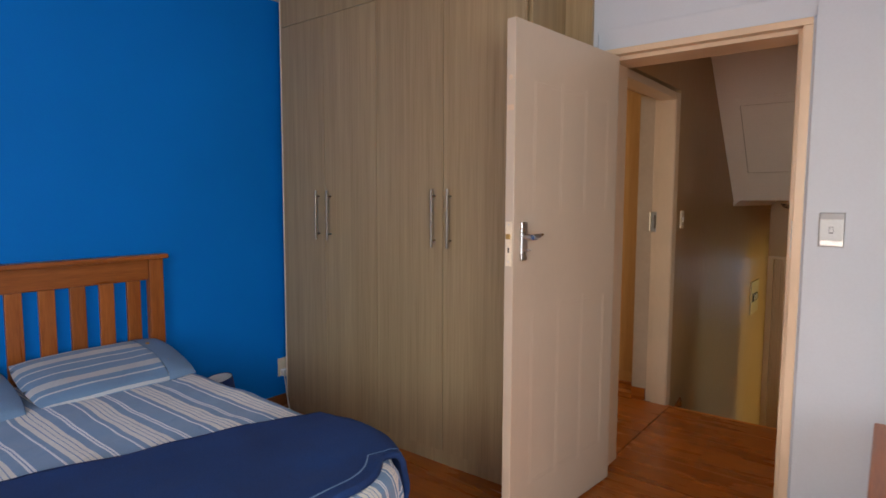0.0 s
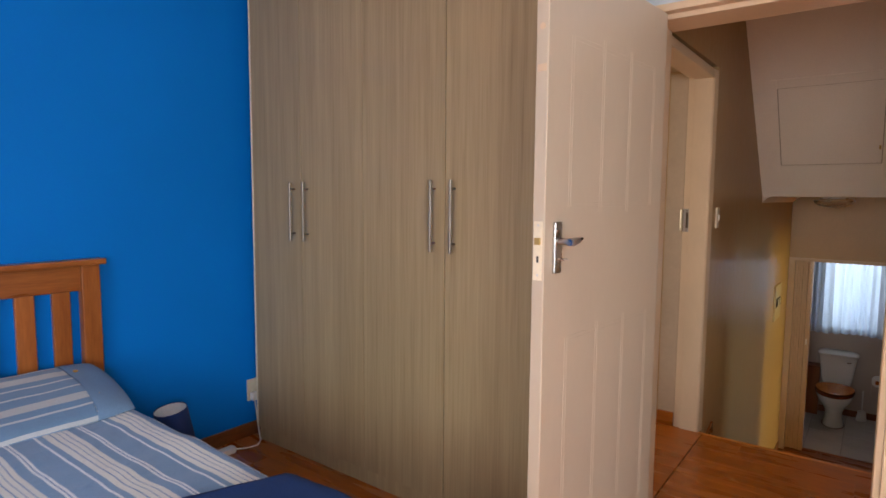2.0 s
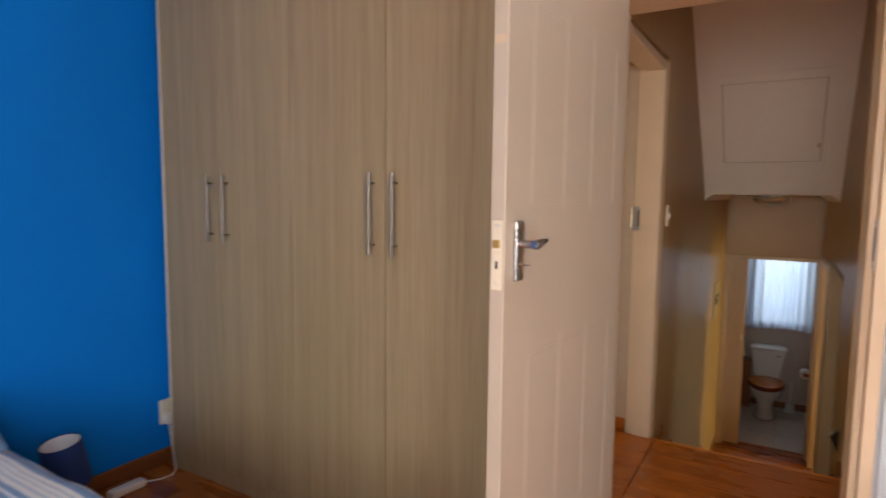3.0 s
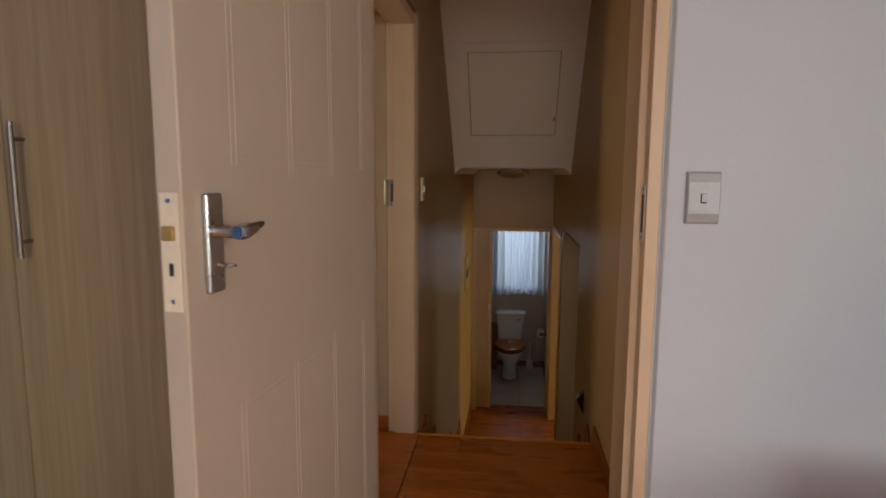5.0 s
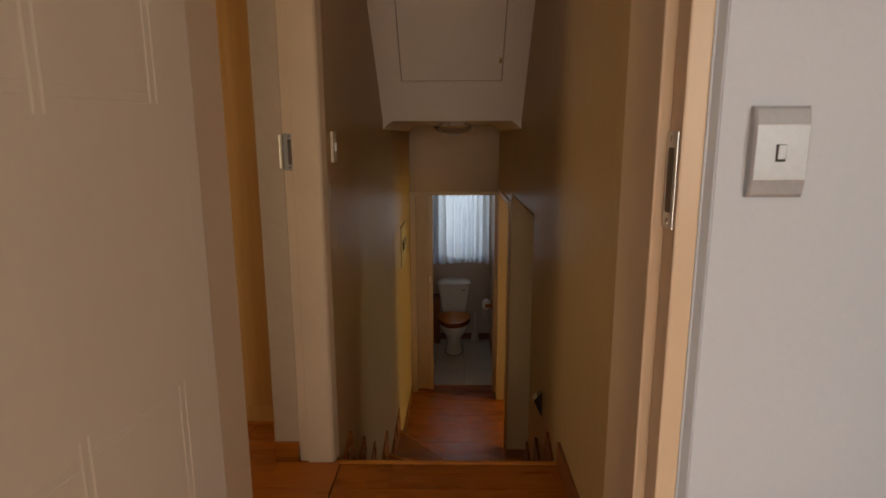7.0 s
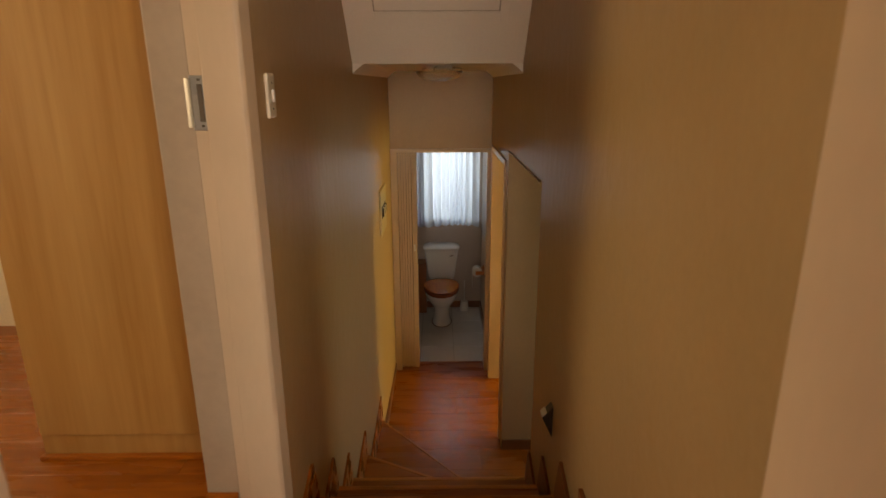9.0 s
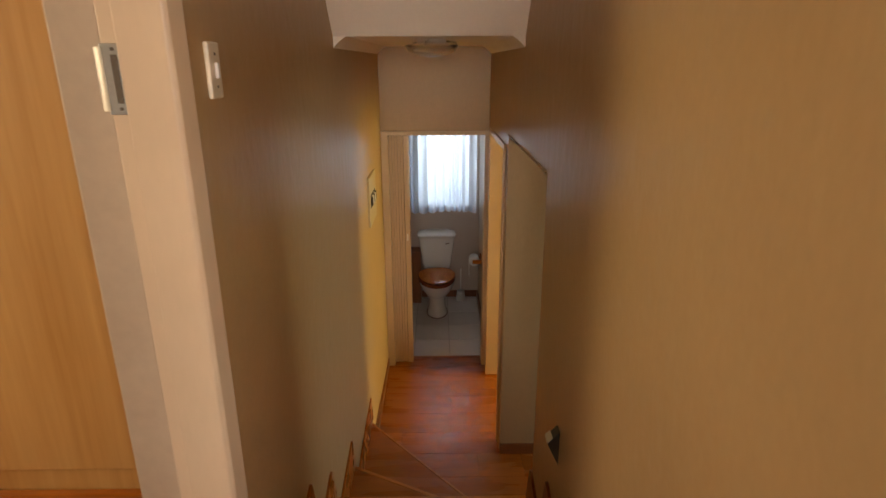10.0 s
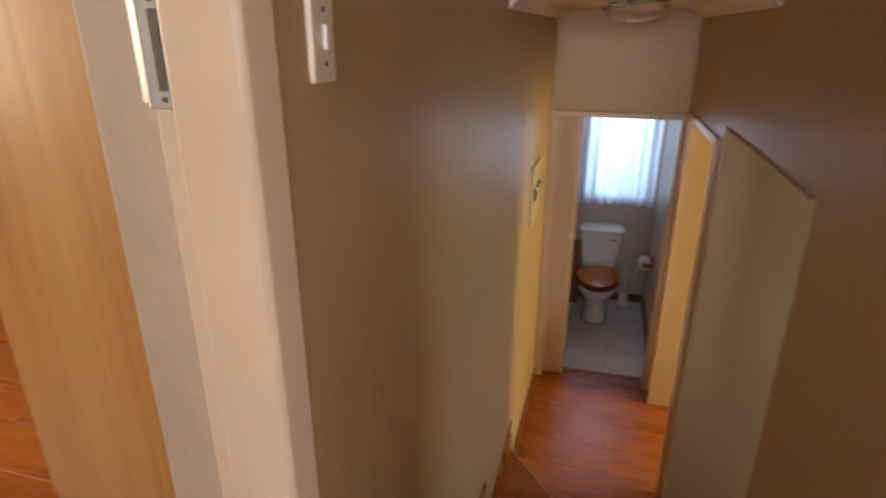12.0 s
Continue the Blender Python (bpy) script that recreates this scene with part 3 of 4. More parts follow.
part("edge_patch", (lambda b: (box(b, 0.8002, 0.8012, -0.036, -0.006, 1.68, 1.70), b)[1])(bmesh.new()), CREAM, door, local=True)
# lever handle
bm = bmesh.new()
box(bm, 0.72, 0.76, -0.001, 0.009, 1.12, 1.268)
handle = part("door_handle", bm, CHROME, door, "chrome lever handle with its key", 0.008, local=True, segments=3)
bm = bmesh.new()
tube(bm, [(0.74, 0.006, 1.212), (0.74, 0.048, 1.212)], 0.0095, 14)
part("spindle", bm, CHROME, handle, smooth=True, local=True)
bm = bmesh.new()
rings(bm, [[(x, 0.05 + b * w, 1.212 + t + a * h) for a, b in ((-1, -0.6), (-0.6, -1), (0.6, -1), (1, -0.6), (1, 0.6), (0.6, 1), (-0.6, 1), (-1, 0.6))]
           for x, w, h, t in ((0.751, 0.008, 0.009, 0), (0.742, 0.010, 0.0108, 0), (0.726, 0.009, 0.0105, 0.001), (0.706, 0.007, 0.008, 0.004), (0.688, 0.005, 0.005, 0.0075), (0.68, 0.0035, 0.003, 0.009))])
part("lever", bm, CHROME, handle, smooth=True, local=True)
bm = bmesh.new()
tube(bm, [(0.74, 0.008, 1.162), (0.74, 0.024, 1.162)], 0.003, 8)
tube(bm, [(0.74 + 0.0075 * math.cos(a * 0.5236), 0.031 + 0.0075 * math.sin(a * 0.5236), 1.162 + 0.001 * math.sin(a)) for a in range(13)], 0.0018, 6)
part("key", bm, CHROME, handle, "small steel key in the lock", smooth=True, local=True)

# ---- light switches ----


def rocker(name, label, x, y, z, w, h, face, plate_mat, rows=1):
    """A switch plate on a wall; face: the wall's outward normal, (0, -1) or (1, 0)."""
    root = thing(name, (x, y, z), label, "light switch")

    def bit(nm, a0, a1, b0, b1, d0, d1, material, bv, label=""):
        if face == (0, -1):
            return block(nm, root, material, x + a0, x + a1, y - d1, y - d0, z + b0, z + b1, bv, label)
        s = face[0]
        lo, hi = sorted((x + s * d0, x + s * d1))
        return block(nm, root, material, lo, hi, y + a0, y + a1, z + b0, z + b1, bv, label)
    if rows:
        bm = bmesh.new()
        rings(bm, [[(x - i + w / 2 * a, y - d * e, z + b * h / 2) for b, d in ((-1, 0.0), (-1, 0.007), (-0.93, 0.010), (-0.6, 0.0145), (0.6, 0.0145), (0.93, 0.010), (1, 0.007), (1, 0.0))]
                   for a, e, i in ((-1, 0.35, 0), (-1, 0.8, -0.001), (-1, 1.0, -0.005), (1, 1.0, 0.003), (1, 0.7, 0.0005), (1, 0.35, 0))])
        part("plate", bm, plate_mat, root, bevel=0.0008)
        for b in (-0.6, 0.6):
            bit("seam", -w / 2 + 0.004, w / 2 - 0.003, b * h / 2 - 0.0006, b * h / 2 + 0.0006, 0.0138, 0.0147, EDGE, 0.0)
        # Dark plate reaching below the button paints the shadow round it.
        bit("button_shade", -0.0075, 0.0068, -0.0135, 0.0115, 0.0145, 0.0149, DARK, 0.0)
        bit("button", -0.006, 0.006, -0.010, 0.011, 0.0149, 0.0185, GREY_PL, 0.0015, "small grey rocker button")
    else:
        bit("plate", -w / 2, w / 2, -h / 2, h / 2, 0.0, 0.011, plate_mat, 0.0055)
        bit("button", -0.006, 0.006, -0.016, 0.016, 0.011, 0.018, WHITE_PL, 0.002)
        for b in (-0.034, 0.034):
            bit("screw", -0.003, 0.003, b - 0.003, b + 0.003, 0.011, 0.0125, SLOT, 0.0005)
    return root


rocker("light_switch", "silver edged switch plate with a small rocker on the bedroom wall", -0.0815, DOOR_Y, 1.254, 0.083, 0.131, (0, -1), GREY_PL)
rocker("light_switch", "ivory switch plate on the taupe stairwell wall", xl(3.884) - 0.001, 3.884, 1.237, 0.066, 0.118, (1, 0), CREAM_PL, 0)

# ---- chipped plaster lip along the head of the opening beside the stairs ----
bm = bmesh.new()
lip = []
for i in range(61):
    y = 4.66 + i * 0.019
    r = 0.004 + 0.0025 * math.sin(i * 1.9) + 0.003 * max(0, math.sin(i * 0.83 + 1)) * (1 - i / 75)
    lip.append([(XR - 0.001 + 1.2 * r * math.cos(k * 1.0472 + 0.3 * i), y, 0.866 + r * math.sin(k * 1.0472 + 0.3 * i)) for k in range(6)])
rings(bm, lip)
tagged(part("plaster_lip", bm, TAUPE, smooth=True), "chipped taupe plaster edge over the opening", "wall", kind="structure")

# ---- floors ----


def planks(floor, x0, x1, y0, y1, z, width, length, material, shift=0.37):
    """Boards along x as pieces of the floor, with a fine joint round each."""
    meshes = {}
    j, y = 0, y0
    while y < y1 - 0.01:
        w = min(width, y1 - y)
        x = x0 - length * ((j * shift) % 1)
        while x < x1 - 0.01:
            a, b = max(x, x0), min(x + length, x1)
            if b - a > 0.02:
                key = (round(b - a, 3), round(w, 3))
                if key not in meshes:
                    bm = bmesh.new()
                    box(bm, 0.0003, key[0] - 0.0003, 0.0003, key[1] - 0.0003, -0.008, 0)
                    bmesh.ops.bevel(bm, geom=[e for e in bm.edges if all(v.co.z > -0.001 for v in e.verts)], offset=0.0008, segments=1, affect="EDGES")
                    me = bpy.data.meshes.new("plank")
                    bm.to_mesh(me)
                    bm.free()
                    me.materials.append(material)
                    meshes[key] = me
                ob = new("plank", meshes[key])
                ob.parent = floor
                ob.location = (a, y, z)
            x += length
        y += width
        j += 1


floor_up = solid("floor_bedroom", DARK, -3.15, 1.62, -2.3, 2.585, -0.2, -0.006, "orange brown laminate plank floor of the bedroom", "floor")
floor_side = solid("floor_side_room", DARK, -3.8, -1.003, 2.585, 3.742, -0.2, -0.006, "orange brown laminate plank floor beside the landing", "floor")
floor_beyond = solid("floor_side_room", DARK, -3.8, -1.1, 3.742, 5.3, -0.2, -0.006, "orange brown laminate plank floor beside the wardrobe", "floor")
floor_land = solid("floor_landing", DARK, -1.003, XR, 2.585, 3.70, -0.2, -0.006, "orange brown laminate plank floor of the landing", "floor")
floor_low = solid("floor_hall", DARK, XL, 2.1, 4.644, 7.16, LOW - 0.16, LOW - 0.006, "orange brown laminate plank floor of the lower hall", "floor")
floor_room = solid("floor_room", DARK, 0.0, 2.8, 5.94, 8.1, LOW - 0.16, LOW - 0.007, "orange brown laminate floor of the room off the hall", "floor")
floor_wc = solid("floor_wc", GROUT, XL, -0.09, 7.16, 8.55, LOW - 0.16, LOW - 0.003, "white tiled toilet floor", "floor")
solid("door_sill", PLANK, -0.907, -0.165, 7.136, 7.166, LOW - 0.006, LOW + 0.005, "dark wooden threshold strip of the toilet", "threshold", 0.002)
solid("door_sill", PLANK, XL - 0.25, XL - 0.004, 2.796, 3.719, -0.006, 0.004, "orange brown threshold strip beside the landing", "threshold", 0.002)

# ---- stairs ----
RISE = 0.2067
NOSE = [(3.745, 3.745), (4.07, 4.07), (4.39, 4.39), (4.712, 4.712), (5.205, 4.735), (5.935, 4.885)]
stairs = thing("staircase", (-0.56, 4.4, LOW), "orange laminate wooden stairs with two winder treads at the foot", "stairs")
for k, (l, r) in enumerate(NOSE):
    z = -RISE * k
    bl, br = (3.70, 3.70) if k == 0 else NOSE[k - 1]
    bm = bmesh.new()
    bk = 0.03 if k else -0.0005
    prism(bm, [(XL - 0.025, bl - bk, z - 0.022), (XR, br - bk, z - 0.022), (XR, r - 0.028, z - 0.022), (XL - 0.025, l - 0.028, z - 0.022)], (0, 0, 0.022))
    part("tread", bm, PLANK, stairs, bevel=0.0)
    bm = bmesh.new()
    prism(bm, [(XL - 0.025, l - 0.028, z - 0.026), (XR, r - 0.028, z - 0.026), (XR, r, z - 0.026), (XL - 0.025, l, z - 0.026)], (0, 0, 0.028))
    part("nosing", bm, NOSING, stairs, "rounded nosing strip", 0.007, segments=3)
    bm = bmesh.new()
    prism(bm, [(XL - 0.025, l - 0.05, z - RISE), (XR, r - 0.05, z - RISE), (XR, r - 0.03, z - RISE), (XL - 0.025, l - 0.03, z - RISE)], (0, 0, RISE - 0.0225))
    part("riser", bm, PLANK, stairs)
    if k:
        for side, (s0, s1) in enumerate(((bl, l), (br, r))):
            if side and k > 3:
                continue
            x, d = (xl((s0 + s1) / 2), 0.012) if side == 0 else (XR, -0.012)
            bm = bmesh.new()
            prism(bm, [(x, s0 - 0.028, z), (x, s0 - 0.028, z + 0.10), (x, s1 - 0.075, z + 0.19), (x, s1 - 0.062, z + 0.19), (x, s1 - 0.01, z + 0.03), (x, s1 - 0.01, z)], (d, 0, 0))
            part("skirting_board", bm, SKIRT if side else PLANK, stairs, bevel=0.002)


def skirting(name, x0, x1, y0, y1, z, h=0.075, material=SKIRT):
    ob = block(name, None, material, x0, x1, y0, y1, z, z + h, 0.003)
    return tagged(ob, "dark stained wooden skirting board", "skirting", kind="structure")


skirting("baseboard", -3.03, -3.015, 1.0, 2.25, 0)
solid("wardrobe_filler", WHITE_WALL, -3.03, -2.94, 2.25, 2.27, 0, 2.6, "narrow painted filler beside the wardrobe", "filler")
skirting("baseboard", XR - 0.014, XR, 2.76, 3.735, 0, 0.09)
skirting("baseboard", XL, xl(6.5) + 0.014, 5.94, 7.02, LOW)
skirting("baseboard", XR, 1.99, 5.806, 5.82, LOW)
skirting("baseboard", -0.165, 1.5, DOOR_Y - 0.014, DOOR_Y, 0)
skirting("baseboard", -0.104, -0.09, 7.16, 8.55, LOW)
skirting("baseboard", -0.98, -0.104, 8.536, 8.55, LOW)

# doorway of the room off the lower hall
hall_frame = thing("door_frame", (XR, 6.4, LOW), "cream painted frame of the doorway off the lower hall", "door frame", kind="structure")
block("jamb", hall_frame, CREAM, XR - 0.012, 0.01, 6.84, 6.885, LOW, 0.80, 0.004)
block("jamb", hall_frame, CREAM, XR - 0.012, 0.01, 5.935, 5.975, LOW, 0.80, 0.004)
block("head", hall_frame, CREAM, XR - 0.012, 0.01, 5.975, 6.84, 0.76, 0.80, 0.004)

# toilet doorway with its folded concertina door
wc_frame = thing("door_frame", (-0.55, 7.02, LOW), "cream painted frame of the toilet doorway", "door frame", kind="structure")
block("jamb", wc_frame, CREAM, xl(7.0), -0.907, 7.0, 7.14, LOW, 0.735, 0.004)
block("jamb", wc_frame, CREAM, -0.165, XR, 7.0, 7.14, LOW, 0.735, 0.004)
block("head", wc_frame, CREAM, xl(7.0), XR, 7.0, 7.14, 0.728, 0.76, 0.004)
fold = thing("folding_door", (-0.83, 7.09, LOW), "cream concertina door folded back in the toilet doorway", "door", kind="structure")
for i in range(5):
    x = -0.904 + i * 0.022
    block("slat", fold, CREAM, x, x + 0.0205, 7.045 + 0.007 * (i % 2), 7.13, LOW + 0.012, 0.722, 0.004)
block("end_panel", fold, CREAM, -0.792, -0.752, 7.04, 7.135, LOW + 0.012, 0.722, 0.005)
block("latch", fold, WHITE_PL, -0.784, -0.768, 7.032, 7.04, -0.12, -0.06, 0.003)

# ---- wardrobe ----
WY = 2.12
ward = thing("wardrobe", (-2.1, 2.3, 0), "tall built-in grey oak laminate wardrobe with four closed doors", "wardrobe")
block("body", ward, OAK, -2.94, -1.2, WY + 0.05, DOOR_Y, 0.07, 2.6, 0.001)
block("plinth", ward, OAK, -2.94, -1.205, WY + 0.012, WY + 0.05, 0, 0.07, 0.001)
block("top_panel", ward, OAK, -2.94, -1.205, WY + 0.001, WY + 0.05, 2.415, 2.6, 0.001)
block("end_filler", ward, OAK, -1.2, -1.062, 2.488, DOOR_Y, 0.07, 2.6, 0.001)
block("filler_strip", ward, CREAM_PL, -2.949, -2.9405, WY - 0.002, WY + 0.02, 0.075, 2.6, 0.002, "thin white sealing strip")
DOOR_EDGES = [-2.94, -2.545, -2.12, -1.66, -1.205]
for i in range(4):
    d = block("door", ward, OAK, DOOR_EDGES[i] + (0.003 if i == 3 else 0.0015), DOOR_EDGES[i + 1] - 0.0015, WY, WY + 0.019, 0.075, 2.412, 0.0015)
    x = DOOR_EDGES[i + 1] - 0.05 if i % 2 == 0 else DOOR_EDGES[i] + 0.05
    bm = bmesh.new()
    tube(bm, [(x, WY - 0.032, 1.125), (x, WY - 0.032, 1.415)], 0.006, 12)
    for z in (1.16, 1.38):
        tube(bm, [(x, WY - 0.032, z), (x, WY + 0.001, z)], 0.0045, 8)
    part("handle", bm, STEEL, d, "brushed steel bar handle", smooth=True)

# ---- bed ----
BX0, BX1, BY0, BY1 = -3.02, -0.97, -0.12, 1.36
bed = thing("bed", (-2.0, 0.62, 0), "varnished pine double bed with a slatted headboard", "bed")
for y in (BY0, BY1 - 0.075):
    block("post", bed, PINE_V, BX0, BX0 + 0.045, y, y + 0.075, 0, 1.045, 0.006)
block("cap_rail", bed, PINE_Y, BX0 - 0.004, BX0 + 0.066, BY0 - 0.025, BY1 + 0.02, 1.045, 1.07, 0.006)
block("top_rail", bed, PINE_Y, BX0 + 0.006, BX0 + 0.034, BY0 + 0.075, BY1 - 0.075, 0.935, 1.045, 0.005)
block("lower_rail", bed, PINE_Y, BX0 + 0.006, BX0 + 0.034, BY0 + 0.075, BY1 - 0.075, 0.36, 0.46, 0.005)
for i in range(10):
    y = 1.176 - i * 0.1305
    block("slat", bed, PINE_V, BX0 + 0.01, BX0 + 0.03, y, y + 0.068, 0.46, 0.935, 0.004)
for y in (BY0 + 0.02, BY1 - 0.1):
    block("side_rail", bed, PINE, BX0 + 0.045, BX1 - 0.06, y, y + 0.025, 0.22, 0.34, 0.004)
block("foot_rail", bed, PINE_Y, BX1 - 0.06, BX1 - 0.035, BY0 + 0.02, BY1 - 0.075, 0.22, 0.34, 0.004)
for y in (BY0 + 0.02, BY1 - 0.13):
    block("leg", bed, PINE_V, BX1 - 0.1, BX1 - 0.04, y, y + 0.06, 0, 0.34, 0.005)
block("slat_base", bed, PINE_Y, BX0 + 0.05, BX1 - 0.06, BY0 + 0.045, BY1 - 0.1, 0.31, 0.34, 0.004)
bm = bmesh.new()
rim = [(BX0 + 0.05, BY0 + 0.03), (BX1 - 0.06, BY0 + 0.03)]
rim += [(BX1 - 0.39 + 0.33 * math.cos(k * 0.19635), BY1 - 0.42 + 0.33 * math.sin(k * 0.19635)) for k in range(9)] + [(BX0 + 0.05, BY1 - 0.09)]
prism(bm, [(x, y, 0.341) for x, y in rim], (0, 0, 0.144))
mattress = part("mattress", bm, LINEN, None, bevel=0.02)
tagged(mattress, "mattress under a pale blue sheet on the pine bed", "mattress")


def cloth(name, material, x0, x1, y0, y1, top, drops, over, seed, wrinkle, skew=0.0, thick=0.02, nx=80, ny=70, corner=0.38):
    """A cover laid over a box: drops: how far it hangs past -x, +x, -y, +y; over: the box's ranges."""
    bm = bmesh.new()
    uvl = bm.loops.layers.uv.new("UVMap")
    ox0, ox1, oy0, oy1 = over
    r = 0.05

    def fold_over(s, lo, hi):
        """A flat coordinate to place and fall over a rounded edge."""
        for edge, sg in ((hi, 1), (lo, -1)):
            d = sg * (s - edge) + r
            if d > 0:
                a = min(d / r, 1.5708)
                extra = max(0, d - r * 1.5708)
                return edge - sg * r + sg * (r * math.sin(a) + extra * 0.08), r * (1 - math.cos(a)) + extra
        return s, 0.0
    g = {}
    for i in range(nx + 1):
        for j in range(ny + 1):
            v = y0 - drops[2] + (y1 - y0 + drops[2] + drops[3]) * j / ny
            u = x0 - drops[0] + (x1 - x0 + drops[0] + drops[1]) * i / nx
            u += skew * (1 - i / nx) * (v - y1)
            px, fx = fold_over(u, ox0, ox1)
            py, fy = fold_over(v, oy0, oy1)
            cu, cv = px - (ox1 - corner), py - (oy1 - corner)
            if cu > 0 and cv > 0:
                pull = max(cu, cv) / math.hypot(cu, cv)
                px, py = ox1 - corner + cu * pull, oy1 - corner + cv * pull
            n1 = noise.noise(Vector((u * 3.1 + seed, v * 3.7, seed)))
            n2 = noise.noise(Vector((u * 9 + seed, v * 7, 3.3)))
            fall = fx + fy
            lift = wrinkle * (n1 + 0.45 * n2)
            hang = min(1.0, fall * 6)
            z = top - fall + lift * (1 - hang * 0.6)
            wave = 0.018 * hang * math.sin(u * 24 + v * 20 + 3 * n1)
            g[i, j] = (bm.verts.new((px + (wave if fx else 0), py + (wave if fy else 0), z)), (u, v))
    for i in range(nx):
        for j in range(ny):
            q = [g[i, j], g[i + 1, j], g[i + 1, j + 1], g[i, j + 1]]
            f = bm.faces.new([w[0] for w in q])
            for lp, w in zip(f.loops, q):
                lp[uvl].uv = w[1]
    ob = part(name, bm, material, smooth=True)
    so = ob.modifiers.new("thickness", "SOLIDIFY")
    so.thickness, so.offset = thick, -1
    return ob


OVER = (BX0 + 0.03, BX1 - 0.03, BY0 - 0.005, BY1 - 0.06)
tagged(cloth("duvet", DUVET, BX0 + 0.1, BX1 - 0.04, BY0 + 0.0, BY1 - 0.06, 0.525, (0, 0.16, 0.2, 0.2), OVER, 2.0, 0.012), "blue and white striped cotton duvet on the bed", "duvet")
OVER2 = (OVER[0], OVER[1] + 0.022, OVER[2] - 0.022, OVER[3] + 0.022)
blanket = tagged(cloth("throw_blanket", NAVY, -1.60, BX1 - 0.085, BY0 - 0.005, BY1 - 0.05, 0.55, (0, 0.0, 0.3, 0.26), OVER2, 2.0, 0.012, skew=0.3, nx=50), "navy blue fleece throw spread across the foot of the bed", "blanket")

hem = cloth("hem_thread", LINEN, BX1 - 0.135, BX1 - 0.13, BY0 - 0.005, BY1 - 0.05, 0.5525, (0, 0, 0.2, 0.2), OVER2, 2.0, 0.012, thick=0.001, nx=2)
hem.parent = blanket


def pillow(at, turn, sx, sy, sz, label, seed):
    """A plump pillow with a striped case, its plain buttoned flap at one end."""
    root = thing("pillow", at, label, "pillow", "pillows on the bed")
    m = Matrix.Translation(at) @ turn
    for nm, lo, hi, material in (("case", -1.0, 0.58, PILLOW), ("flap", 0.58, 1.0, LINEN)):
        bm = bmesh.new()
        uvl = bm.loops.layers.uv.new("UVMap")
        n, g = 26, {}
        for s in (1, -1):
            for i in range(n + 1):
                for j in range(n + 1):
                    v, u = lo + (hi - lo) * i / n, -1 + 2 * j / n
                    e = max(0.0, (1 - abs(u) ** 3.0) * (1 - abs(v) ** 3.5)) ** 0.5
                    w = noise.noise(Vector((u * 2.2 + seed, v * 2.6, s)))
                    x = u * sx * (1 - 0.05 * v * v) + 0.006 * w
                    y = v * sy * (1 - 0.06 * u * u)
                    z = s * sz * e * (1 + 0.25 * w) + (0.004 if nm == "flap" and e > 0.02 else 0) * s
                    g[s, i, j] = (bm.verts.new(m @ Vector((x, y, z))), (u * sx, v * sy))
        for s in (1, -1):
            for i in range(n):
                for j in range(n):
                    q = [g[s, i, j], g[s, i + 1, j], g[s, i + 1, j + 1], g[s, i, j + 1]]
                    f = bm.faces.new([w[0] for w in q])
                    for lp, w in zip(f.loops, q):
                        lp[uvl].uv = w[1]
        bmesh.ops.remove_doubles(bm, verts=bm.verts, dist=0.0004)
        part(nm, bm, material, root, smooth=True)
    for u in (-0.45, 0.0, 0.45):
        bm = bmesh.new()
        c = m @ Vector((u * sx, 0.66 * sy, sz * 0.83))
        tube(bm, [c, c + (m.to_3x3() @ Vector((0, 0, 0.006)))], 0.009, 12)
        part("button", bm, BUTTON, root, "small horn coloured button")
    return root


tip = pose(0, 0, 0, 0, 14, 0)
pillow((-2.71, 0.955, 0.578), tip, 0.22, 0.34, 0.046, "striped blue and white pillow with a buttoned flap", 1.0)
pillow((-2.70, 0.27, 0.578), tip, 0.22, 0.33, 0.046, "striped blue and white pillow with a buttoned flap", 5.0)

# ---- things round the bed ----
lamp = thing("table_lamp", (-2.78, 1.56, 0), "small bedside lamp with a navy shade standing on the floor", "lamp")
bm = bmesh.new()
lathe(bm, (-2.78, 1.56, 0), [(0.06, 0), (0.06, 0.008), (0.03, 0.02), (0.035, 0.06), (0.05, 0.11), (0.035, 0.16), (0.012, 0.2), (0.01, 0.3)])
part("base", bm, GLASS, lamp, "clear glass lamp base", smooth=True)
bm = bmesh.new()
c = (-2.78, 1.56, 0)
lathe(bm, c, [(0.08, 0.205), (0.072, 0.38), (0.069, 0.38), (0.077, 0.205)])
bmesh.ops.delete(bm, geom=[f for f in bm.faces if len(f.verts) > 4], context="FACES_ONLY")
bmesh.ops.rotate(bm, cent=(-2.78, 1.56, 0.3), matrix=Matrix.Rotation(radians(9), 3, "X"), verts=bm.verts)
part("shade", bm, SHADE, lamp, "navy fabric shade", smooth=True)
bm = bmesh.new()
rings(bm, [[(c[0] + r * math.cos(k * 0.2618), c[1] + r * math.sin(k * 0.2618), h) for k in range(24)] for r, h in ((0.0765, 0.208), (0.0685, 0.377))], False)
bmesh.ops.rotate(bm, cent=(-2.78, 1.56, 0.3), matrix=Matrix.Rotation(radians(9), 3, "X"), verts=bm.verts)
part("lining", bm, SHADE_IN, lamp, "white shade lining", smooth=True)
sock = thing("wall_socket", (-3.03, 2.15, 0.26), "ivory wall socket with a plug on the blue wall", "socket")
block("plate", sock, CREAM_PL, -3.03, -3.018, 2.11, 2.19, 0.20, 0.32, 0.003)
block("plug", sock, WHITE_PL, -3.018, -2.985, 2.12, 2.165, 0.205, 0.25, 0.006, "white plug")
strip = thing("power_strip", (-2.905, 1.87, 0), "white plug strip lying on the floor", "power strip")
bm = bmesh.new()
box(bm, -2.93, -2.882, 1.79, 1.945, 0.001, 0.034)
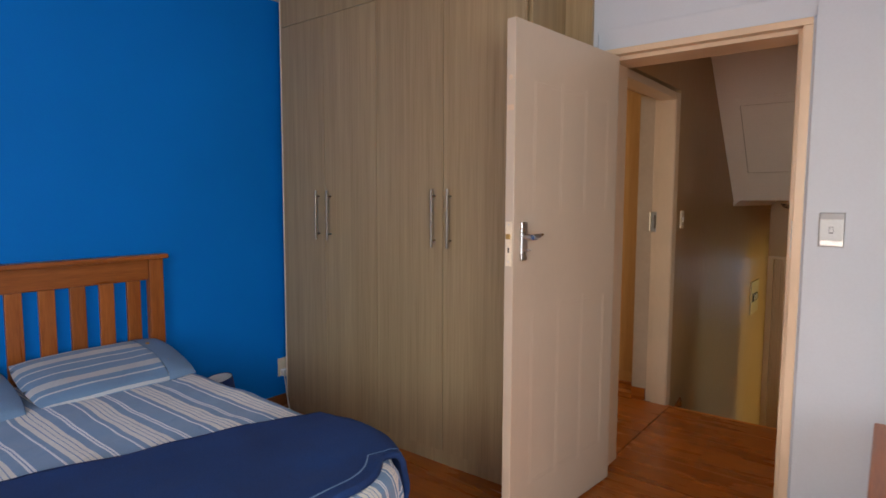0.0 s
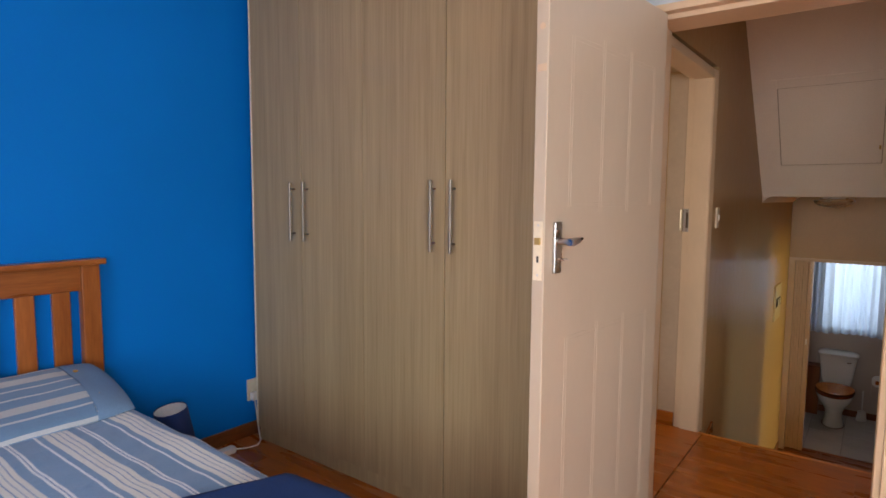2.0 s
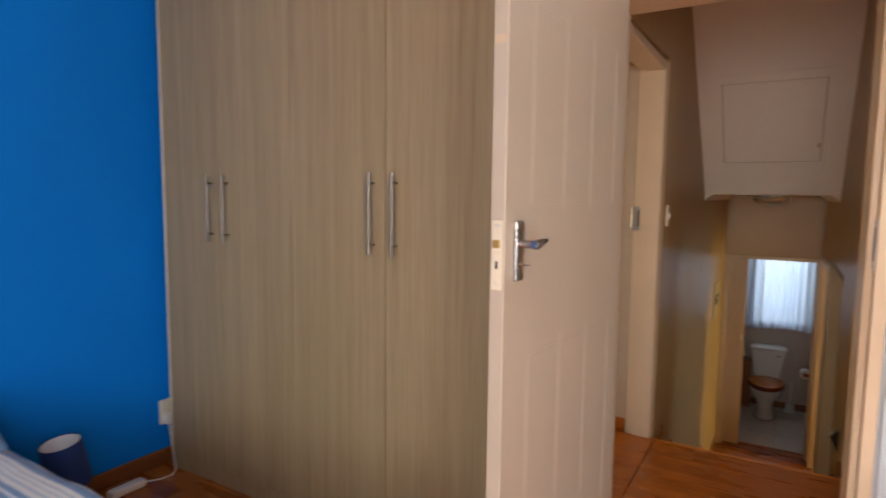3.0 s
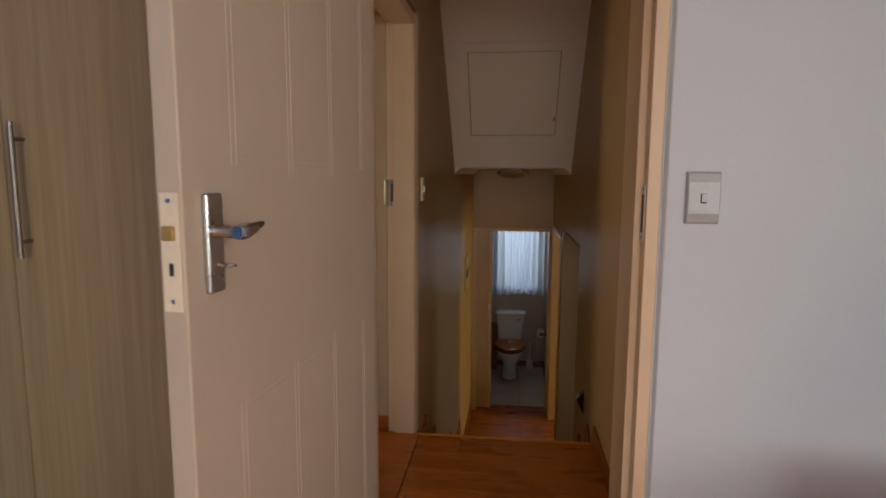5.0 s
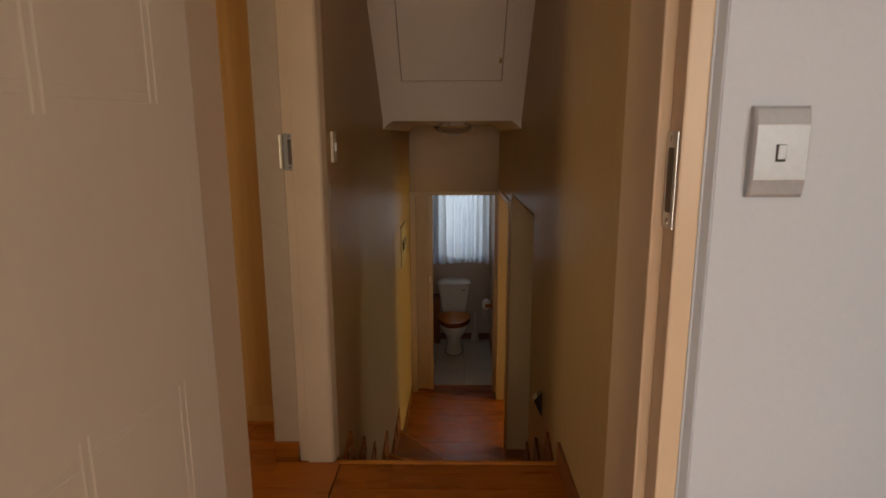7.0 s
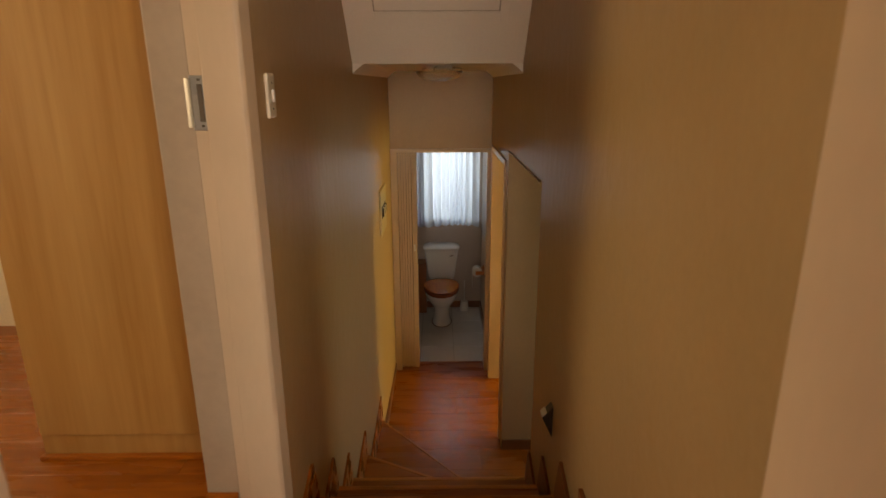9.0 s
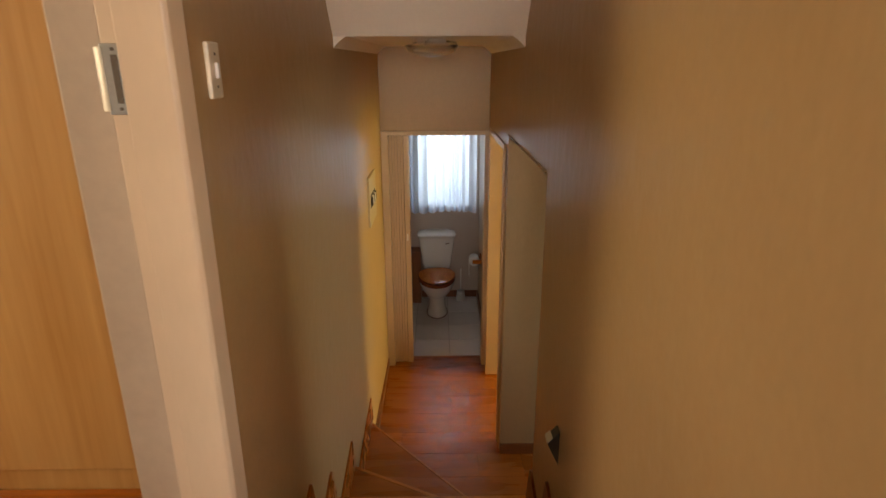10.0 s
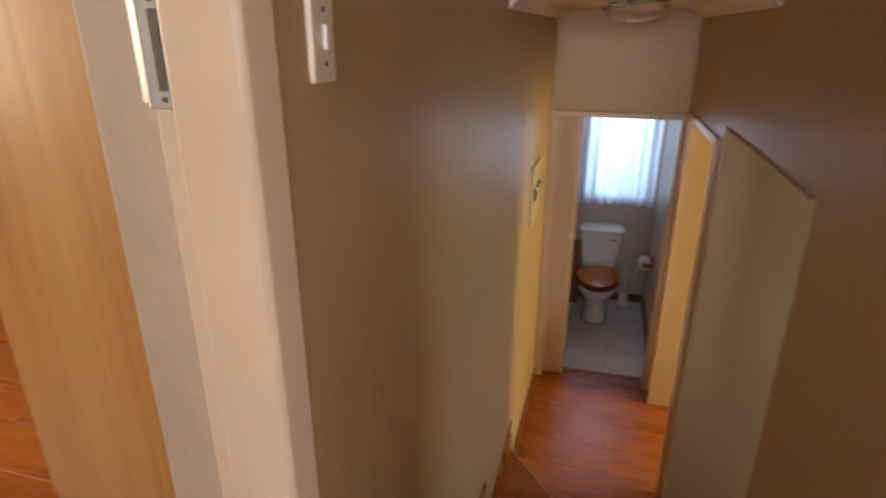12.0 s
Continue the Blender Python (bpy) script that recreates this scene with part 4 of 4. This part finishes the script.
part("body", bm, WHITE_PL, strip, bevel=0.008)
cable = thing("cable", (-2.85, 1.85, 0), "white cable from the socket to the plug strip", "cable")
bm = bmesh.new()
tube(bm, [(-3.0, 2.14, 0.205), (-2.99, 2.142, 0.15), (-2.97, 2.135, 0.09), (-2.935, 2.12, 0.04), (-2.895, 2.10, 0.012), (-2.872, 2.065, 0.0045), (-2.878, 2.01, 0.0055), (-2.90, 1.94, 0.016)], 0.0038, 8)
part("cord", bm, WHITE_PL, cable, smooth=True)

table = thing("side_table", (0.38, 1.65, 0), "varnished pine side table near the pale wall", "table")
block("tabletop", table, PINE_Y, 0.09, 0.68, 1.15, 2.16, 0.625, 0.65, 0.006)
for x in (0.12, 0.60):
    for y in (1.18, 2.08):
        block("leg", table, PINE_V, x, x + 0.05, y, y + 0.05, 0, 0.624, 0.004)
for x in (0.135, 0.615):
    block("apron", table, PINE_Y, x, x + 0.02, 1.23, 2.08, 0.54, 0.624, 0.003)
for y in (1.195, 2.095):
    block("apron", table, PINE, 0.17, 0.60, y, y + 0.02, 0.54, 0.624, 0.003)

# ---- room beside the landing ----
ward2 = thing("wardrobe", (-1.6, 4.3, 0), "honey laminate wardrobe end beside the landing doorway", "wardrobe")
block("body", ward2, MAPLE, -1.96, -1.262, 4.03, 4.63, 0.09, 2.3, 0.002)
block("plinth", ward2, MAPLE, -1.96, -1.262, 4.036, 4.62, 0.0, 0.088, 0.002)
block("floor_bead", ward2, PLANK, -1.965, -1.26, 4.01, 4.034, 0, 0.016, 0.004)

# ---- lower hall ----
panel = thing("distribution_board", (XL, 6.32, 0.4), "ivory electrical board flush on the taupe hall wall", "fuse box")
block("frame", panel, BOARD, XL, xl(6.35) + 0.012, 6.16, 6.53, 0.235, 0.56, 0.004)
block("recess", panel, DARK, xl(6.35) + 0.011, xl(6.35) + 0.014, 6.2, 6.46, 0.355, 0.44, 0.001, "dark breaker slot")
for i in range(5):
    block("breaker", panel, WHITE_PL if i % 2 else DARK, xl(6.35) + 0.014, xl(6.35) + 0.024, 6.215 + i * 0.048, 6.255 + i * 0.048, 0.37, 0.425, 0.002)
ceil_lamp = thing("ceiling_lamp", (-0.555, 5.72, 1.37), "shallow frosted glass ceiling lamp with metal clips", "ceiling lamp")
bm = bmesh.new()
lathe(bm, (-0.555, 5.72, 1.37), [(0.075, 0), (0.075, -0.02), (0.07, -0.022)])
part("base", bm, WHITE_PL, ceil_lamp, smooth=True)
bm = bmesh.new()
lathe(bm, (-0.555, 5.72, 1.37), [(0.135, -0.03), (0.137, -0.036), (0.12, -0.062), (0.08, -0.082), (0.02, -0.092), (0.001, -0.0925)], 36)
part("glass_bowl", bm, GLASS, ceil_lamp, smooth=True)
for a in (0.3, 2.4, 4.5):
    cx, cy = -0.555 + 0.132 * math.cos(a), 5.72 + 0.132 * math.sin(a)
    bm = bmesh.new()
    tube(bm, [(-0.555 + 0.07 * math.cos(a), 5.72 + 0.07 * math.sin(a), 1.36), (cx, cy, 1.352), (cx * 1.0 + 0.01 * math.cos(a), cy + 0.01 * math.sin(a), 1.328)], 0.005, 8)
    part("clip", bm, CHROME, ceil_lamp, smooth=True)
# wedge shaped bracket on the stair wall
brk = thing("stair_light", (XR, 4.21, 0.03), "small dark wedge shaped metal wall light beside the stairs", "wall light")
bm = bmesh.new()
prism(bm, [(XR, 4.195, 0.085), (XR - 0.036, 4.195, 0.045), (XR - 0.04, 4.195, 0.036), (XR, 4.195, -0.05)], (0, 0.045, 0))
part("shell", bm, mat("dark_bronze", (0.06, 0.05, 0.04), 0.3, 0.6), brk, bevel=0.003)
# Pale strip on the front edge, added in place of its thin highlight.
bm = bmesh.new()
prism(bm, [(XR - 0.024, 4.1935, 0.063), (XR - 0.040, 4.1935, 0.046), (XR - 0.042, 4.1935, 0.040), (XR - 0.026, 4.1935, 0.057)], (0, 0.048, 0))
part("highlight_strip", bm, ALU, brk, "pale metal strip for the front edge's highlight", 0.001)

# ---- toilet ----
TX, TZ = -0.545, LOW
loo = thing("toilet", (TX, 8.15, TZ), "white ceramic toilet with a dark wooden seat", "toilet")


def oval(cy, ry_front, ry_back, rx, z, n=28):
    pts = []
    for k in range(n):
        a = 6.28319 * k / n
        s, co = math.sin(a), math.cos(a)
        pts.append((TX + rx * co, cy + (ry_back if s > 0 else ry_front) * s, TZ + z))
    return pts


bm = bmesh.new()
rings(bm, [oval(8.13, 0.17, 0.22, 0.105, 0.0), oval(8.13, 0.168, 0.22, 0.10, 0.03), oval(8.13, 0.135, 0.2, 0.085, 0.1), oval(8.12, 0.14, 0.2, 0.088, 0.18), oval(8.10, 0.2, 0.2, 0.12, 0.25), oval(8.09, 0.255, 0.2, 0.16, 0.31), oval(8.09, 0.285, 0.2, 0.18, 0.37), oval(8.09, 0.29, 0.2, 0.183, 0.39)])
part("pan", bm, CERAMIC, loo, smooth=True)
bm = bmesh.new()
rings(bm, [oval(8.13, 0.178, 0.228, 0.112, 0.001), oval(8.13, 0.176, 0.226, 0.110, 0.007)])
part("foot_ring", bm, BROWN, loo, "thin brown line round the foot")
bm = bmesh.new()
rings(bm, [oval(8.09, 0.295, 0.16, 0.185, 0.392), oval(8.09, 0.30, 0.165, 0.19, 0.398), oval(8.09, 0.30, 0.165, 0.19, 0.422), oval(8.09, 0.295, 0.16, 0.187, 0.427)])
part("seat", bm, SEATDARK, loo, "dark red wooden seat", smooth=True)
bm = bmesh.new()
rings(bm, [oval(8.11, 0.285, 0.15, 0.184, 0.429), oval(8.11, 0.29, 0.155, 0.188, 0.437), oval(8.12, 0.27, 0.145, 0.175, 0.448)])
part("seat_lid", bm, SEATWOOD, loo, "closed reddish wooden lid", smooth=True)


def rounded(w, y0, y1, z, n=6, r=0.03):
    pts = []
    for cx, cy, a0 in ((w - r, y1 - r, 0), (-w + r, y1 - r, 1), (-w + r, y0 + r, 2), (w - r, y0 + r, 3)):
        for k in range(n + 1):
            a = (a0 + k / n) * 1.5708
            pts.append((TX + cx + r * math.cos(a), cy + r * math.sin(a), TZ + z))
    return pts


bm = bmesh.new()
rings(bm, [rounded(0.135, 8.37, 8.545, 0.40), rounded(0.152, 8.355, 8.547, 0.46), rounded(0.188, 8.345, 8.548, 0.74)])
part("cistern", bm, CERAMIC, loo, smooth=True)
bm = bmesh.new()
rings(bm, [rounded(0.196, 8.338, 8.548, 0.742, r=0.06), rounded(0.204, 8.33, 8.549, 0.752, r=0.065), rounded(0.204, 8.33, 8.549, 0.768, r=0.065), rounded(0.19, 8.345, 8.546, 0.784, r=0.065), rounded(0.13, 8.39, 8.53, 0.795, r=0.06)])
part("cistern_lid", bm, CERAMIC, loo, smooth=True)
bm = bmesh.new()
tube(bm, [(TX + 0.13, 8.36, TZ + 0.69), (TX + 0.13, 8.335, TZ + 0.69), (TX + 0.09, 8.332, TZ + 0.685)], 0.006, 8)
part("flush_lever", bm, CHROME, loo, "chrome flush lever", smooth=True)

brush = thing("toilet_brush", (-0.285, 8.45, TZ), "white toilet brush in its round holder", "toilet brush")
bm = bmesh.new()
lathe(bm, (-0.285, 8.45, TZ), [(0.05, 0), (0.055, 0.01), (0.045, 0.06), (0.04, 0.11), (0.03, 0.115)])
part("holder", bm, WHITE_PL, brush, smooth=True)
bm = bmesh.new()
tube(bm, [(-0.285, 8.45, TZ + 0.11), (-0.285, 8.45, TZ + 0.36)], 0.007, 8)
part("stick", bm, WHITE_PL, brush, smooth=True)

holder = thing("paper_holder", (-0.09, 8.1, -0.66), "wooden toilet paper holder on the toilet wall", "paper holder")
block("back_plate", holder, SEATWOOD, -0.102, -0.09, 8.02, 8.18, -0.69, -0.61, 0.004)
for y in (8.025, 8.16):
    block("arm", holder, SEATWOOD, -0.185, -0.102, y, y + 0.016, -0.675, -0.635, 0.004)
bm = bmesh.new()
tube(bm, [(-0.165, 8.041, -0.655), (-0.165, 8.16, -0.655)], 0.008, 8)
part("spindle", bm, SEATWOOD, holder)
roll = thing("toilet_roll", (-0.165, 8.1, -0.71), "white toilet paper roll with a hanging sheet", "toilet paper")
bm = bmesh.new()
rings(bm, [[(-0.165 + r * math.cos(k * 0.2618), y, -0.655 + r * math.sin(k * 0.2618)) for k in range(24)] for r, y in ((0.009, 8.046), (0.05, 8.046), (0.052, 8.05), (0.052, 8.151), (0.05, 8.155), (0.009, 8.155))], False)
part("roll", bm, PAPER, roll, smooth=True)
bm = bmesh.new()
prism(bm, [(-0.218, 8.05, -0.655), (-0.2165, 8.05, -0.655), (-0.2135, 8.05, -0.83), (-0.215, 8.05, -0.83)], (0, 0.1, 0))
part("sheet", bm, PAPER, roll)

cab = thing("wooden_box", (-0.87, 8.45, TZ), "dark brown wooden box beside the toilet", "box")
block("body", cab, BOX_WOOD, -0.995, -0.715, 8.36, 8.535, TZ + 0.001, -0.672, 0.005)
block("lid", cab, BOX_WOOD, -0.998, -0.71, 8.35, 8.536, -0.671, -0.648, 0.005)

# window with bars, and the voile curtain
win = thing("window_1", (-0.52, 8.62, -0.18), "small toilet window with white steel bars", "window", kind="structure")
for x0, x1, z0, z1 in ((-0.70, -0.665, -0.18, 0.85), (-0.225, -0.19, -0.18, 0.85), (-0.665, -0.225, -0.18, -0.145), (-0.665, -0.225, 0.815, 0.85)):
    block("window_frame", win, WHITE_PL, x0, x1, 8.61, 8.65, z0, z1, 0.004)
block("window_sill", win, CERAMIC, -0.72, -0.17, 8.51, 8.61, -0.205, -0.181, 0.004)
block("mullion", win, WHITE_PL, -0.46, -0.43, 8.615, 8.645, -0.145, 0.815, 0.003)
for z in (0.0, 0.16, 0.32, 0.48, 0.64):
    block("bar", win, WHITE_PL, -0.665, -0.225, 8.59, 8.598, z - 0.006, z + 0.006, 0.002)
for x in (-0.58, -0.50, -0.38, -0.30):
    block("bar", win, WHITE_PL, x - 0.005, x + 0.005, 8.598, 8.606, -0.145, 0.815, 0.002)
bm = bmesh.new()
n, rows_n = 150, 14
g = {}
for i in range(n + 1):
    u = i / n
    for j in range(rows_n + 1):
        h = j / rows_n
        amp = 0.016 + 0.022 * h
        ph = 62 * u + 2.2 * math.sin(9 * u) + 0.6 * h * math.sin(17 * u)
        g[i, j] = bm.verts.new((-0.875 + 0.745 * u + 0.006 * math.cos(ph), 8.475 + amp * math.sin(ph) + 0.006 * math.sin(31 * u + 4 * h), 0.80 - (1.045 + 0.012 * math.sin(7 * u)) * h))
for i in range(n):
    for j in range(rows_n):
        bm.faces.new((g[i, j], g[i + 1, j], g[i + 1, j + 1], g[i, j + 1]))
curtain = thing("curtain", (-0.5, 8.48, 0.8), "white voile curtain hanging over the toilet window", "curtain")
part("cloth", bm, VOILE, curtain, smooth=True)
bm = bmesh.new()
tube(bm, [(-0.93, 8.475, 0.81), (-0.1, 8.475, 0.81)], 0.008, 10)
part("rod", bm, WHITE_PL, curtain, smooth=True)

# unseen bedroom window, added in the east wall for its light
east_window = thing("window_2", (1.58, -0.65, 0.85), "unseen white framed bedroom window, added for light", "window", kind="structure")
for a0, a1, b0, b1 in ((-1.25, -1.2, 0.85, 2.1), (-0.1, -0.05, 0.85, 2.1), (-1.2, -0.1, 0.85, 0.9), (-1.2, -0.1, 2.05, 2.1), (-0.675, -0.625, 0.9, 2.05)):
    block("window_frame", east_window, WHITE_PL, 1.56, 1.6, a0, a1, b0, b1, 0.004)

south_window = thing("window_3", (-0.4, -2.26, 0.85), "unseen white framed sunny bedroom window", "window", kind="structure")
for a0, a1, b0, b1 in ((-1.2, -1.16, 0.85, 2.15), (0.36, 0.4, 0.85, 2.15), (-1.16, 0.36, 0.85, 0.89), (-1.16, 0.36, 2.11, 2.15)):
    block("window_frame", south_window, WHITE_PL, a0, a1, -2.28, -2.24, b0, b1, 0.004)

# ---- pieces of the floors ----
planks(floor_up, -3.03, 1.5, -2.2, 2.585, 0.0, 0.192, 1.38, PLANK)
planks(floor_side, -3.7, -1.003, 2.587, 3.739, 0.0, 0.192, 1.38, PLANK)
planks(floor_beyond, -3.7, -1.1, 3.742, 5.2, 0.0, 0.192, 1.38, PLANK)
planks(floor_land, -1.001, XR, 2.587, 3.70, 0.0, 0.192, 1.38, PLANK)
planks(floor_low, XL, 0.011, 4.66, 7.135, LOW, 0.232, 1.38, PLANK)
planks(floor_low, 0.0115, 2.0, 4.66, 5.81, LOW, 0.232, 1.38, PLANK)
planks(floor_room, 0.012, 2.7, 5.95, 8.0, LOW - 0.001, 0.192, 1.38, PLANK)
tile_me = {}
for i in range(4):
    for j in range(5):
        x0, x1 = max(XL, -1.075 + i * 0.322), min(-0.105, -1.075 + (i + 1) * 0.322)
        y0, y1 = 7.166 + j * 0.322, min(8.535, 7.166 + (j + 1) * 0.322)
        if x1 - x0 < 0.02 or y1 - y0 < 0.02:
            continue
        key = (round(x1 - x0, 3), round(y1 - y0, 3))
        if key not in tile_me:
            bm = bmesh.new()
            box(bm, 0.002, key[0] - 0.002, 0.002, key[1] - 0.002, -0.006, 0)
            bmesh.ops.bevel(bm, geom=[e for e in bm.edges if all(v.co.z > -0.001 for v in e.verts)], offset=0.0015, segments=1, affect="EDGES")
            me = bpy.data.meshes.new("tile")
            bm.to_mesh(me)
            bm.free()
            me.materials.append(TILE)
            tile_me[key] = me
        ob = new("tile", tile_me[key])
        ob.parent = floor_wc
        ob.location = (x0, y0, LOW)
